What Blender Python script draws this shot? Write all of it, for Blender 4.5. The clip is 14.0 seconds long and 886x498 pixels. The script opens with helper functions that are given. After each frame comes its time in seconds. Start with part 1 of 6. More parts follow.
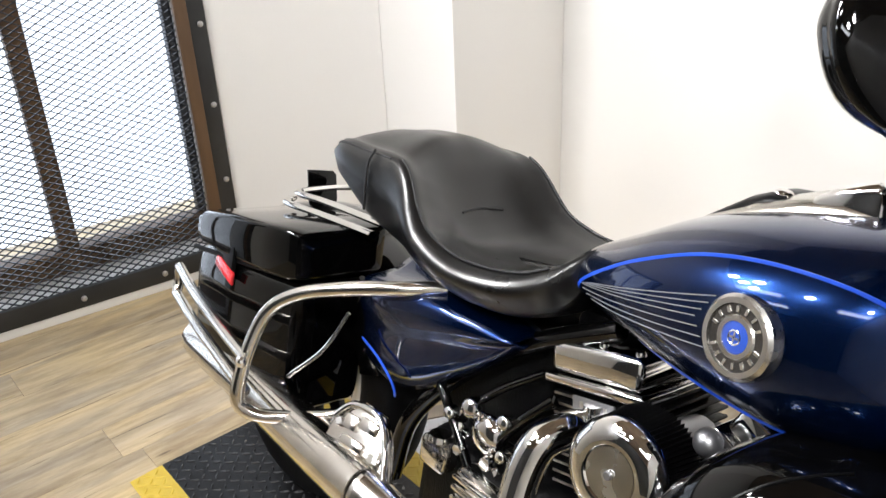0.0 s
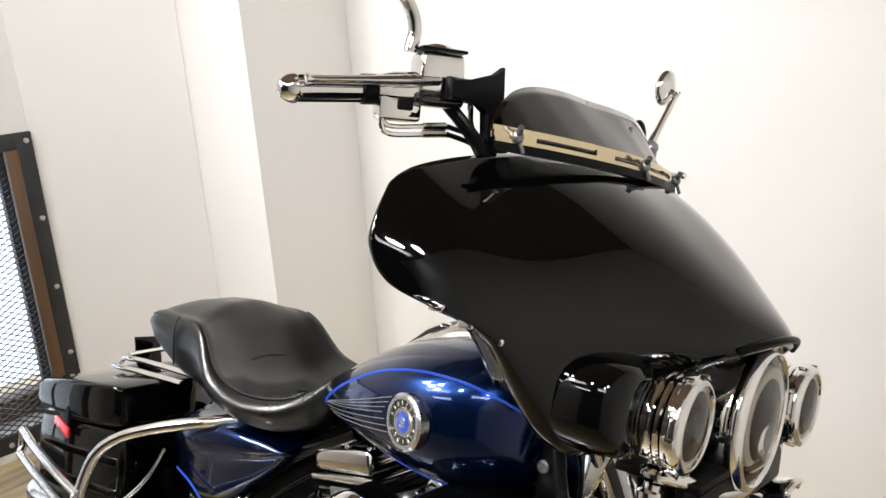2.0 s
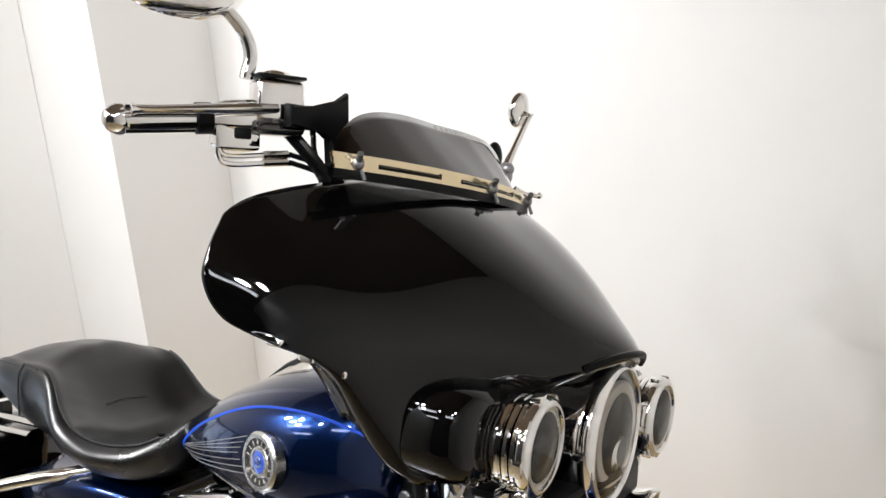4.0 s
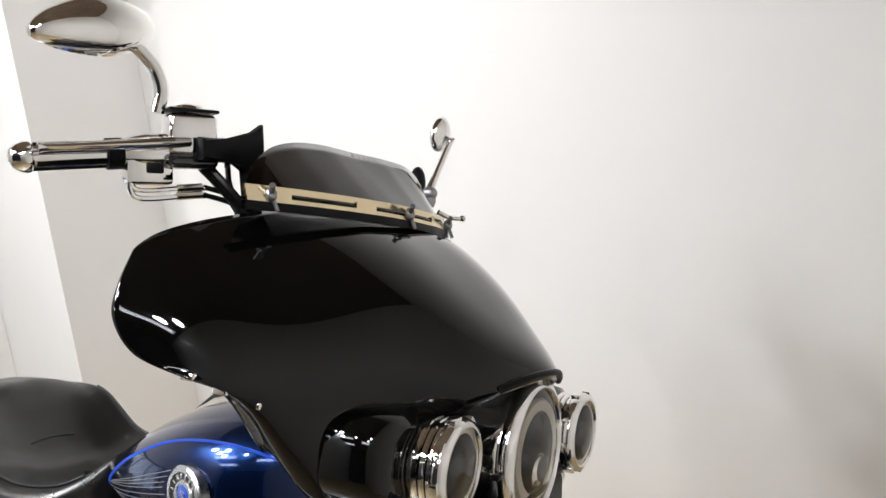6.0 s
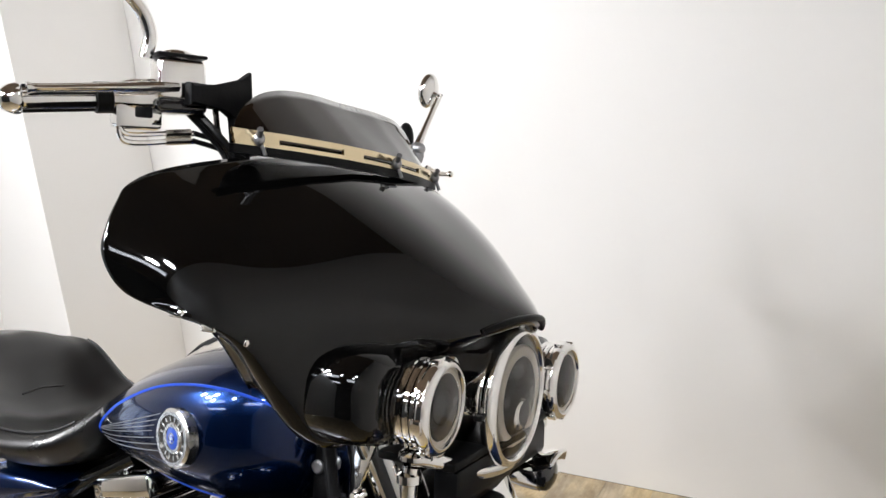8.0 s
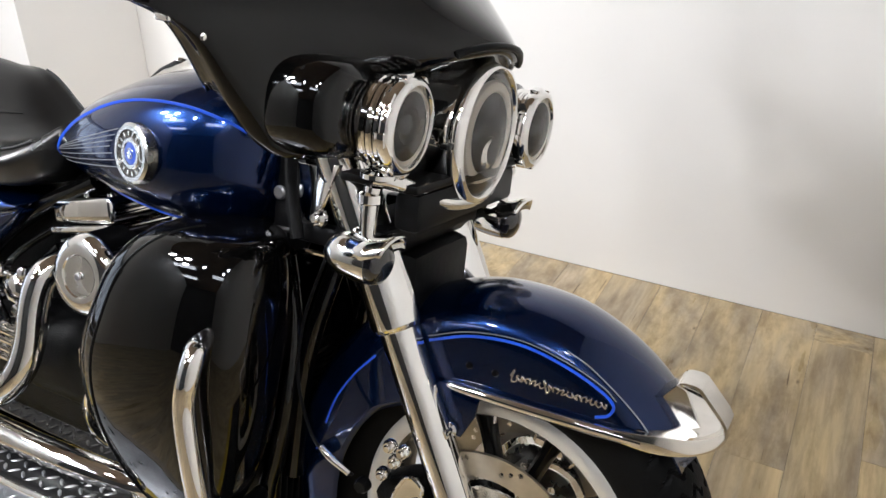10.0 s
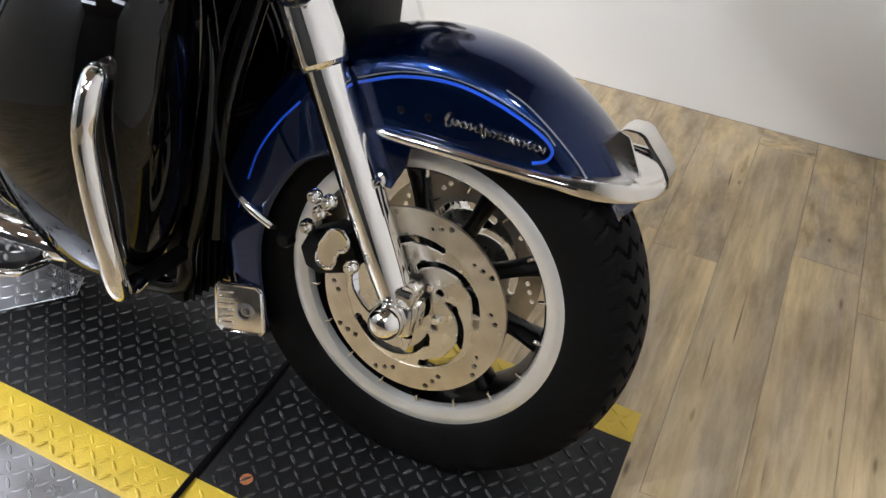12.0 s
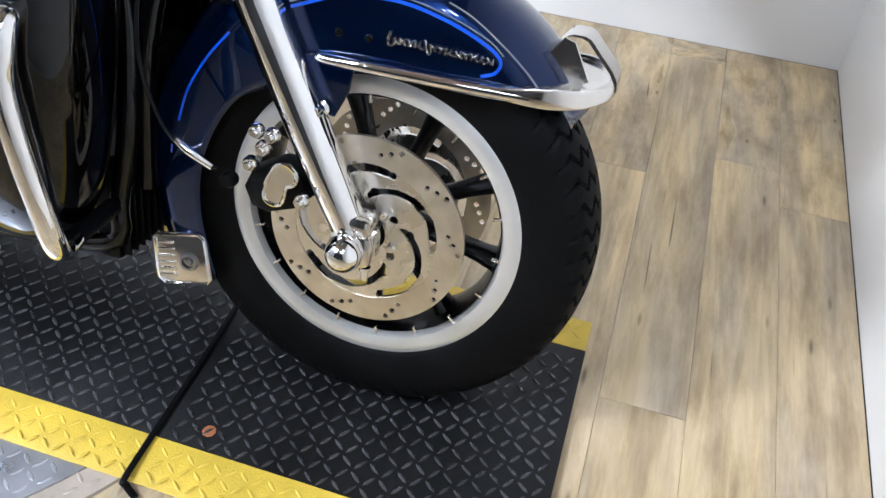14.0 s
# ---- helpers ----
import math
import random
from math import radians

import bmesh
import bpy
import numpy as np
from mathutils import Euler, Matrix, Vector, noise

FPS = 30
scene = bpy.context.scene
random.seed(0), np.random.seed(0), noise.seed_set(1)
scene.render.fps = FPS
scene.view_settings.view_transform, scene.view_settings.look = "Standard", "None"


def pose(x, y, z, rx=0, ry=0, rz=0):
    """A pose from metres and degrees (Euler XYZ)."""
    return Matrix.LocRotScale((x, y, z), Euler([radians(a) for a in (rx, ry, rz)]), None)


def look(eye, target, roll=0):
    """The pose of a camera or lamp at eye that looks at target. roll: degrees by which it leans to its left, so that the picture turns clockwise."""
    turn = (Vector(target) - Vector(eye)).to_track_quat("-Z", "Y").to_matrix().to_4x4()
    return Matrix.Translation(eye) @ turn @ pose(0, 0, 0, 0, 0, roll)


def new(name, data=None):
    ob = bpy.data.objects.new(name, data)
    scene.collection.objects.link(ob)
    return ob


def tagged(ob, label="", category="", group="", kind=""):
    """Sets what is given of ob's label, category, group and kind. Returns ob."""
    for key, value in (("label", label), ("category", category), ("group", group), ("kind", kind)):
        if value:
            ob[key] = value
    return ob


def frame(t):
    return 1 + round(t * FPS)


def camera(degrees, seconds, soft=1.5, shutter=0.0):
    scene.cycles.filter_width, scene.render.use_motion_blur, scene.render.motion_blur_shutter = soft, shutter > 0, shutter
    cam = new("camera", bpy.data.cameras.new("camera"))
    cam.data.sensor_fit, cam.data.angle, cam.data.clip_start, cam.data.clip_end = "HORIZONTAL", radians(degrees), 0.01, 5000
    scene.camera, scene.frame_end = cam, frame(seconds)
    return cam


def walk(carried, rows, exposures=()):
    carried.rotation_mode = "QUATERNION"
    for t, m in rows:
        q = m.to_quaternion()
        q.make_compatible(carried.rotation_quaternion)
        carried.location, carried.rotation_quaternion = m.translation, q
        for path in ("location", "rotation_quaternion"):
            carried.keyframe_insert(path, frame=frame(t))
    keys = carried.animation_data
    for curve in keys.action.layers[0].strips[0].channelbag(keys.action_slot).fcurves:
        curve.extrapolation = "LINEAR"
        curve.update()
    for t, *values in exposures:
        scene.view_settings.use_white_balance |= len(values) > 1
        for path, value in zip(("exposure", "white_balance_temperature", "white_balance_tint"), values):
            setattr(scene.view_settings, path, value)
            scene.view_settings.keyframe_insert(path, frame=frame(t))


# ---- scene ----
cam = camera(56.6, 14.0)
PATH = [
    (0.0, -0.232, -0.753, 1.320, 63.75, 2.33, 49.29),
    (0.5, -0.004, -0.763, 1.344, 65.15, 3.25, 50.33),
    (1.0, 0.080, -0.905, 1.393, 67.24, 4.12, 41.20),
    (1.5, 0.157, -0.955, 1.451, 69.54, 3.84, 39.36),
    (2.0, 0.224, -0.904, 1.474, 73.55, 3.79, 39.36),
    (2.5, 0.243, -0.879, 1.474, 73.49, 3.98, 37.21),
    (3.0, 0.248, -0.859, 1.470, 73.77, 4.02, 34.78),
    (5.5, 0.306, -0.840, 1.474, 75.36, 4.81, 29.03),
    (6.0, 0.318, -0.836, 1.481, 75.60, 5.11, 27.92),
    (6.5, 0.326, -0.839, 1.487, 75.83, 5.35, 27.10),
    (7.0, 0.330, -0.845, 1.482, 75.94, 5.38, 26.84),
    (9.5, 0.344, -0.871, 1.357, 64.61, 1.47, 28.30),
    (10.0, 0.347, -0.861, 1.325, 60.72, 0.27, 27.67),
    (10.5, 0.351, -0.854, 1.285, 57.87, -0.33, 26.40),
    (11.0, 0.356, -0.848, 1.243, 55.06, -1.47, 26.14),
    (11.5, 0.363, -0.846, 1.209, 52.06, -2.09, 25.28),
    (12.0, 0.373, -0.855, 1.169, 49.89, -3.10, 25.67),
    (12.5, 0.379, -0.862, 1.142, 47.95, -3.24, 24.58),
    (13.0, 0.374, -0.873, 1.126, 46.84, -4.13, 23.88),
    (13.5, 0.357, -0.884, 1.119, 46.96, -4.48, 21.67),
    (14.0, 0.317, -0.883, 1.136, 46.37, -3.30, 17.24),
]
EXPOSURES = [(0.0, -0.04, 6120, 10), (2.0, -0.22, 6230, 10), (3.0, -0.18, 6120, 10), (6.5, -0.35, 6010, 10), (9.5, -0.02, 5930, 10), (11.0, -0.14, 5880, 10), (12.5, 0.0, 5680, 10), (14.0, 0.38, 5250, 10)]
walk(cam, [(t, pose(*row)) for t, *row in PATH], EXPOSURES)

# ---- world and lights ----
world = bpy.data.worlds.new("world")
scene.world = world
world.use_nodes = True
world.node_tree.nodes["Background"].inputs[0].default_value = (0.72, 0.82, 1.0, 1)
world.node_tree.nodes["Background"].inputs[1].default_value = 0.9


def spot_light(x, y, z, tx, ty, tz, watts, degrees=84, blend=1.0, size=0.10):
    data = bpy.data.lights.new("ceiling_spot", "SPOT")
    data.energy, data.spot_size, data.spot_blend, data.shadow_soft_size = watts, radians(degrees), blend, size
    data.color = (1.0, 0.955, 0.90)
    new("ceiling_spot_light", data).matrix_world = look((x, y, z), (tx, ty, tz))


CEILING = 3.0
# a track of spotlights in front of the bay; the last three are added fill
SPOTS = [(-2.55, -1.15, -0.9, 1.2, 0.5, 105), (-2.40, -1.50, -0.2, 1.2, 0.7, 118), (-2.25, -1.85, 0.2, 0.9, 0.5, 118), (-2.05, -1.30, -0.6, 1.1, 0.6, 100), (-1.20, -1.75, -0.1, 0.0, 0.1, 70), (0.30, -1.90, -2.5, 0.5, 1.1, 170), (0.50, -1.45, -2.3, 0.9, 0.9, 140)]
for sx, sy, tx, ty, tz, watts in SPOTS:
    spot_light(sx, sy, CEILING - 0.22, tx, ty, tz, watts)


# ---- materials ----
def material(name, colour, rough=0.5, spec=0.5, *, metal=0.0, coat=0.0, vary=0.0, vary_scale=6.0, bump=0.0, bump_scale=200.0, flake=0.0, object_vary=0.0, stretch=(1, 1, 1), rough_vary=0.0, coat_ior=1.5):
    """A Principled material with stains at one scale and grain with relief at another."""
    m = bpy.data.materials.new(name)
    m.use_nodes = True
    nodes, links = m.node_tree.nodes, m.node_tree.links
    b = nodes["Principled BSDF"]
    b.inputs["Base Color"].default_value = (*colour, 1)
    b.inputs["Roughness"].default_value = rough
    b.inputs["Specular IOR Level"].default_value = spec
    b.inputs["Metallic"].default_value = metal
    b.inputs["Coat Weight"].default_value = coat
    b.inputs["Coat Roughness"].default_value = 0.02
    b.inputs["Coat IOR"].default_value = coat_ior
    co = nodes.new("ShaderNodeTexCoord")
    mp = nodes.new("ShaderNodeMapping")
    mp.inputs["Scale"].default_value = stretch
    links.new(co.outputs["Object"], mp.inputs[0])
    if vary:
        n = nodes.new("ShaderNodeTexNoise")
        n.inputs["Scale"].default_value, n.inputs["Detail"].default_value = vary_scale, 6
        links.new(mp.outputs[0], n.inputs["Vector"])
        h = nodes.new("ShaderNodeHueSaturation")
        h.inputs["Color"].default_value = (*colour, 1)
        r = nodes.new("ShaderNodeMapRange")
        r.inputs["From Min"].default_value, r.inputs["From Max"].default_value = 0.3, 0.7
        r.inputs["To Min"].default_value, r.inputs["To Max"].default_value = 1 - vary, 1 + vary
        links.new(n.outputs["Fac"], r.inputs["Value"])
        last = r.outputs[0]
        if object_vary:
            o = nodes.new("ShaderNodeObjectInfo")
            a = nodes.new("ShaderNodeMapRange")
            a.inputs["To Min"].default_value, a.inputs["To Max"].default_value = 1 - object_vary, 1 + object_vary
            links.new(o.outputs["Random"], a.inputs["Value"])
            x = nodes.new("ShaderNodeMath")
            x.operation = "MULTIPLY"
            links.new(last, x.inputs[0]), links.new(a.outputs[0], x.inputs[1])
            last = x.outputs[0]
        links.new(last, h.inputs["Value"])
        links.new(h.outputs[0], b.inputs["Base Color"])
        if rough_vary:
            q = nodes.new("ShaderNodeMapRange")
            q.inputs["From Min"].default_value, q.inputs["From Max"].default_value = 0.3, 0.7
            q.inputs["To Min"].default_value, q.inputs["To Max"].default_value = max(0.0, rough - rough_vary), rough + rough_vary
            links.new(n.outputs["Fac"], q.inputs["Value"]), links.new(q.outputs[0], b.inputs["Roughness"])
    if bump:
        n2 = nodes.new("ShaderNodeTexNoise")
        n2.inputs["Scale"].default_value, n2.inputs["Detail"].default_value = bump_scale, 3
        links.new(mp.outputs[0], n2.inputs["Vector"])
        bp = nodes.new("ShaderNodeBump")
        bp.inputs["Strength"].default_value, bp.inputs["Distance"].default_value = bump, 0.002
        links.new(n2.outputs["Fac"], bp.inputs["Height"]), links.new(bp.outputs[0], b.inputs["Normal"])
    if flake:
        v = nodes.new("ShaderNodeTexVoronoi")
        v.inputs["Scale"].default_value = 900
        links.new(co.outputs["Object"], v.inputs["Vector"])
        f = nodes.new("ShaderNodeMapRange")
        f.inputs["To Min"].default_value, f.inputs["To Max"].default_value = rough - flake, rough + flake
        links.new(v.outputs["Color"], f.inputs["Value"]), links.new(f.outputs[0], b.inputs["Roughness"])
    return m


def glow(name, colour, strength):
    m = bpy.data.materials.new(name)
    m.use_nodes = True
    b = m.node_tree.nodes["Principled BSDF"]
    b.inputs["Base Color"].default_value = (0, 0, 0, 1)
    b.inputs["Emission Color"].default_value = (*colour, 1)
    b.inputs["Emission Strength"].default_value = strength
    return m


def glass(name, colour, rough=0.0, ior=1.45):
    m = bpy.data.materials.new(name)
    m.use_nodes = True
    b = m.node_tree.nodes["Principled BSDF"]
    b.inputs["Base Color"].default_value = (*colour, 1)
    b.inputs["Transmission Weight"].default_value, b.inputs["Roughness"].default_value, b.inputs["IOR"].default_value = 1, rough, ior
    return m


def plank_material():
    m = material("vinyl_plank", (0.60, 0.50, 0.345), 0.36, vary=0.12, vary_scale=2.6, object_vary=0.06, bump=0.2, bump_scale=60, stretch=(9, 0.8, 1), rough_vary=0.1)
    nodes, links = m.node_tree.nodes, m.node_tree.links
    b = nodes["Principled BSDF"]
    co = [n for n in nodes if n.type == "TEX_COORD"][0]
    info = nodes.new("ShaderNodeObjectInfo")
    add = nodes.new("ShaderNodeVectorMath")
    mul = nodes.new("ShaderNodeVectorMath")
    mul.operation = "SCALE"
    mul.inputs[0].default_value = (13.0, 7.0, 3.0)
    links.new(info.outputs["Random"], mul.inputs["Scale"])
    links.new(co.outputs["Object"], add.inputs[0]), links.new(mul.outputs[0], add.inputs[1])
    for n in nodes:
        if n.type == "MAPPING":
            links.new(add.outputs[0], n.inputs[0])
    # long dark grain streaks and knots over the plank's own tone
    mp = nodes.new("ShaderNodeMapping")
    mp.inputs["Scale"].default_value = (46, 3.0, 1)
    links.new(add.outputs[0], mp.inputs[0])
    streak = nodes.new("ShaderNodeTexNoise")
    streak.inputs["Scale"].default_value, streak.inputs["Detail"].default_value, streak.inputs["Distortion"].default_value = 1.0, 8, 1.2
    links.new(mp.outputs[0], streak.inputs["Vector"])
    ramp = nodes.new("ShaderNodeValToRGB")
    ramp.color_ramp.elements[0].position, ramp.color_ramp.elements[0].color = 0.34, (0.84, 0.81, 0.77, 1)
    ramp.color_ramp.elements[1].position, ramp.color_ramp.elements[1].color = 0.6, (1, 1, 1, 1)
    links.new(streak.outputs["Fac"], ramp.inputs[0])
    mp2 = nodes.new("ShaderNodeMapping")
    mp2.inputs["Scale"].default_value = (5, 1.1, 1)
    links.new(add.outputs[0], mp2.inputs[0])
    knots = nodes.new("ShaderNodeTexVoronoi")
    knots.inputs["Scale"].default_value = 3.0
    links.new(mp2.outputs[0], knots.inputs["Vector"])
    kr = nodes.new("ShaderNodeValToRGB")
    kr.color_ramp.elements[0].position, kr.color_ramp.elements[0].color = 0.03, (0.35, 0.31, 0.28, 1)
    kr.color_ramp.elements[1].position, kr.color_ramp.elements[1].color = 0.09, (1, 1, 1, 1)
    links.new(knots.outputs["Distance"], kr.inputs[0])
    # broad greyish and yellowish boards
    tone = nodes.new("ShaderNodeTexNoise")
    tone.inputs["Scale"].default_value, tone.inputs["Detail"].default_value = 1.0, 3
    mp3 = nodes.new("ShaderNodeMapping")
    mp3.inputs["Scale"].default_value = (11, 1.5, 1)
    links.new(add.outputs[0], mp3.inputs[0]), links.new(mp3.outputs[0], tone.inputs["Vector"])
    tr = nodes.new("ShaderNodeValToRGB")
    tr.color_ramp.elements[0].position, tr.color_ramp.elements[0].color = 0.36, (0.76, 0.765, 0.82, 1)
    tr.color_ramp.elements[1].position, tr.color_ramp.elements[1].color = 0.62, (1.06, 1.02, 0.88, 1)
    links.new(tone.outputs["Fac"], tr.inputs[0])
    # rustic darker patches, longer along the board
    mp4 = nodes.new("ShaderNodeMapping")
    mp4.inputs["Scale"].default_value = (18, 3.6, 1)
    links.new(add.outputs[0], mp4.inputs[0])
    blotch = nodes.new("ShaderNodeTexNoise")
    blotch.inputs["Scale"].default_value, blotch.inputs["Detail"].default_value, blotch.inputs["Roughness"].default_value = 1.0, 9, 0.68
    links.new(mp4.outputs[0], blotch.inputs["Vector"])
    br = nodes.new("ShaderNodeValToRGB")
    br.color_ramp.elements[0].position, br.color_ramp.elements[0].color = 0.33, (0.64, 0.59, 0.53, 1)
    br.color_ramp.elements[1].position, br.color_ramp.elements[1].color = 0.58, (1.06, 1.05, 1.0, 1)
    links.new(blotch.outputs["Fac"], br.inputs[0])
    # thin dark splits along the grain
    mp5 = nodes.new("ShaderNodeMapping")
    mp5.inputs["Scale"].default_value = (85, 2.4, 1)
    links.new(add.outputs[0], mp5.inputs[0])
    split = nodes.new("ShaderNodeTexNoise")
    split.inputs["Scale"].default_value, split.inputs["Detail"].default_value = 1.0, 2
    links.new(mp5.outputs[0], split.inputs["Vector"])
    sr = nodes.new("ShaderNodeValToRGB")
    sr.color_ramp.elements[0].position, sr.color_ramp.elements[0].color = 0.255, (0.36, 0.32, 0.29, 1)
    sr.color_ramp.elements[1].position, sr.color_ramp.elements[1].color = 0.30, (1, 1, 1, 1)
    links.new(split.outputs["Fac"], sr.inputs[0])
    last = b.inputs["Base Color"].links[0].from_socket
    for extra in (ramp, kr, tr, br, sr):
        mix = nodes.new("ShaderNodeMix")
        mix.data_type, mix.blend_type = "RGBA", "MULTIPLY"
        mix.inputs[0].default_value = 1
        links.new(last, mix.inputs[6]), links.new(extra.outputs[0], mix.inputs[7])
        last = mix.outputs[2]
    links.new(last, b.inputs["Base Color"])
    return m


WALL = material("wall_paint", (0.80, 0.785, 0.76), 0.42, vary=0.015, vary_scale=1.5, bump=0.12, bump_scale=90)
WALL_FAR = material("far_wall_paint", (0.032, 0.031, 0.030), 0.6, vary=0.08, vary_scale=0.7, bump=0.1, bump_scale=60)
CEIL = material("dark_ceiling_paint", (0.19, 0.138, 0.096), 0.8, vary=0.2, vary_scale=2, bump=0.3, bump_scale=30)
PLANK = plank_material()
SUBFLOOR = material("subfloor", (0.06, 0.05, 0.04), 0.9, vary=0.2)
BASEBOARD = material("baseboard_paint", (0.78, 0.77, 0.74), 0.4, vary=0.03)
FRAME_BLACK = material("black_frame_steel", (0.02, 0.02, 0.02), 0.45, vary=0.3, bump=0.2, bump_scale=80)
FRAME_BROWN = material("stained_brown_wood", (0.10, 0.055, 0.025), 0.5, vary=0.5, vary_scale=9, bump=0.3, bump_scale=50, stretch=(1, 1, 0.15))
GRILLE = material("grille_steel", (0.05, 0.052, 0.058), 0.4, metal=0.8, vary=0.2)
BOLT = material("zinc_bolt", (0.6, 0.6, 0.6), 0.3, metal=1, vary=0.15, vary_scale=80)
DAY = glow("daylight_outside", (0.86, 0.92, 1.0), 2.6)
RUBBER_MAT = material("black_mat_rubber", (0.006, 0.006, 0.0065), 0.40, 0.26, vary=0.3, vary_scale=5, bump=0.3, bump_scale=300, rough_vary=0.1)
# same black rubber as the sheet; the lugs' glint is put into a lighter grey
LUG_RUBBER = material("glinting_lug_rubber", (0.050, 0.050, 0.053), 0.26, 0.9, vary=0.3, vary_scale=9, bump=0.2, bump_scale=300, rough_vary=0.1)
YELLOW = material("yellow_mat_rubber", (0.64, 0.46, 0.045), 0.45, vary=0.12, vary_scale=12, bump=0.3, bump_scale=300)
PLATE = material("silver_tread_plate", (0.55, 0.56, 0.60), 0.35, metal=0.85, vary=0.12, vary_scale=10, bump=0.15, bump_scale=120, rough_vary=0.12)
PLATE_BEIGE = material("worn_beige_tread_plate", (0.42, 0.36, 0.29), 0.5, metal=0.2, vary=0.2, vary_scale=9, bump=0.2, bump_scale=100)

BLACK = material("gloss_black_paint", (0.0010, 0.0010, 0.0010), 0.10, 0.01, coat=1.0, vary=0.1, vary_scale=3, coat_ior=1.43)
BLUE = material("metallic_blue_paint", (0.0007, 0.0115, 0.062), 0.23, metal=0.9, coat=1.0, vary=0.1, vary_scale=400, coat_ior=1.38)
BRIGHT_BLUE = material("bright_blue_stripe", (0.015, 0.08, 0.62), 0.3, coat=0.6, vary=0.08)
SILVER_LINE = material("silver_pinstripe", (0.26, 0.27, 0.29), 0.3, metal=0.5, coat=0.5, vary=0.05)
CHROME = material("chrome", (0.86, 0.85, 0.83), 0.045, metal=1, vary=0.03, vary_scale=20, rough_vary=0.025)
CHROME_SOFT = material("worn_chrome", (0.78, 0.75, 0.70), 0.14, metal=1, vary=0.08, vary_scale=25, rough_vary=0.06)
ALLOY = material("polished_alloy", (0.66, 0.65, 0.62), 0.24, metal=1, vary=0.06, vary_scale=30, rough_vary=0.08)
RIM_SILVER = material("silver_rim_paint", (0.68, 0.67, 0.64), 0.30, metal=0.6, vary=0.05, vary_scale=20)
ROTOR = material("brushed_rotor_steel", (0.74, 0.68, 0.58), 0.36, metal=1, vary=0.12, vary_scale=30, rough_vary=0.1, bump=0.05, bump_scale=200)
CARRIER = material("satin_carrier_steel", (0.80, 0.77, 0.71), 0.27, metal=1, vary=0.06, vary_scale=18, rough_vary=0.06)
LEATHER = material("black_vinyl_leather", (0.0022, 0.0022, 0.0024), 0.29, 0.62, vary=0.06, vary_scale=8, bump=0.12, bump_scale=420, rough_vary=0.02)
WELT = material("black_welt", (0.01, 0.01, 0.011), 0.45, vary=0.1, bump=0.3, bump_scale=600)
TYRE_RUBBER = material("tyre_rubber", (0.0028, 0.0028, 0.0030), 0.55, 0.09, vary=0.25, vary_scale=18, bump=0.25, bump_scale=250)
WHEEL_BLACK = material("black_wheel_paint", (0.0015, 0.0015, 0.0016), 0.28, 0.10, coat=0.25, vary=0.2)
PLASTIC = material("black_plastic", (0.0025, 0.0025, 0.0028), 0.36, 0.14, vary=0.2, vary_scale=12, bump=0.15, bump_scale=300)
ENGINE_BLACK = material("wrinkle_black_engine", (0.002, 0.002, 0.0022), 0.42, 0.12, vary=0.25, vary_scale=20, bump=0.5, bump_scale=350)
FIN_EDGE = material("machined_fin_edge", (0.5, 0.49, 0.47), 0.3, metal=1, vary=0.1)
RED = material("red_reflector", (0.55, 0.02, 0.025), 0.2, coat=0.8, vary=0.1, vary_scale=200)
SMOKE = glass("smoked_windshield", (0.007, 0.005, 0.004), 0.02)
LENS = glass("clear_lens", (0.93, 0.94, 0.95), 0.0)
LENS_BLACK = material("smoked_signal_lens", (0.006, 0.006, 0.007), 0.08, coat=1, vary=0.1)
LAMP_INSIDE = material("lamp_reflector_grey", (0.07, 0.065, 0.06), 0.25, metal=0.7, vary=0.2, vary_scale=40)
HALO = material("led_halo_ring", (0.78, 0.70, 0.58), 0.35, vary=0.05)
CONSOLE = material("brushed_console", (0.62, 0.60, 0.55), 0.24, metal=1, vary=0.05, vary_scale=15, rough_vary=0.06)
STEEL_GREY = material("grey_steel", (0.30, 0.30, 0.31), 0.35, metal=0.9, vary=0.15)
GOLD = material("brass_trim", (0.78, 0.66, 0.44), 0.16, metal=1, vary=0.06)
MIRROR = material("mirror_glass", (0.9, 0.9, 0.92), 0.01, metal=1)


# ---- mesh helpers ----
def finish(name, bm, mat, sharp=38):
    bmesh.ops.recalc_face_normals(bm, faces=bm.faces)
    limit = radians(sharp)
    for f in bm.faces:
        f.smooth = True
    for e in bm.edges:
        e.smooth = len(e.link_faces) != 2 or e.calc_face_angle(0) < limit
    me = bpy.data.meshes.new(name)
    bm.to_mesh(me)
    bm.free()
    me.materials.append(mat)
    return me


def part(name, bm, mat, parent=None, label="", sharp=38):
    ob = new(name, finish(name, bm, mat, sharp))
    if parent is not None:
        ob.parent = parent
    return tagged(ob, label)


def thing(name, label, category, m=None, kind="", group=""):
    ob = new(name)
    ob.empty_display_size = 0.1
    if m is not None:
        ob.matrix_world = m
    return tagged(ob, label, category, group, kind)


def merge(*bms):
    """One bmesh out of several."""
    out = bms[0]
    for b in bms[1:]:
        me = bpy.data.meshes.new("tmp")
        b.to_mesh(me)
        b.free()
        out.from_mesh(me)
        bpy.data.meshes.remove(me)
    return out


def mirrored(bm):
    bmesh.ops.scale(bm, vec=(1, -1, 1), verts=bm.verts)
    bmesh.ops.reverse_faces(bm, faces=bm.faces)
    return bm


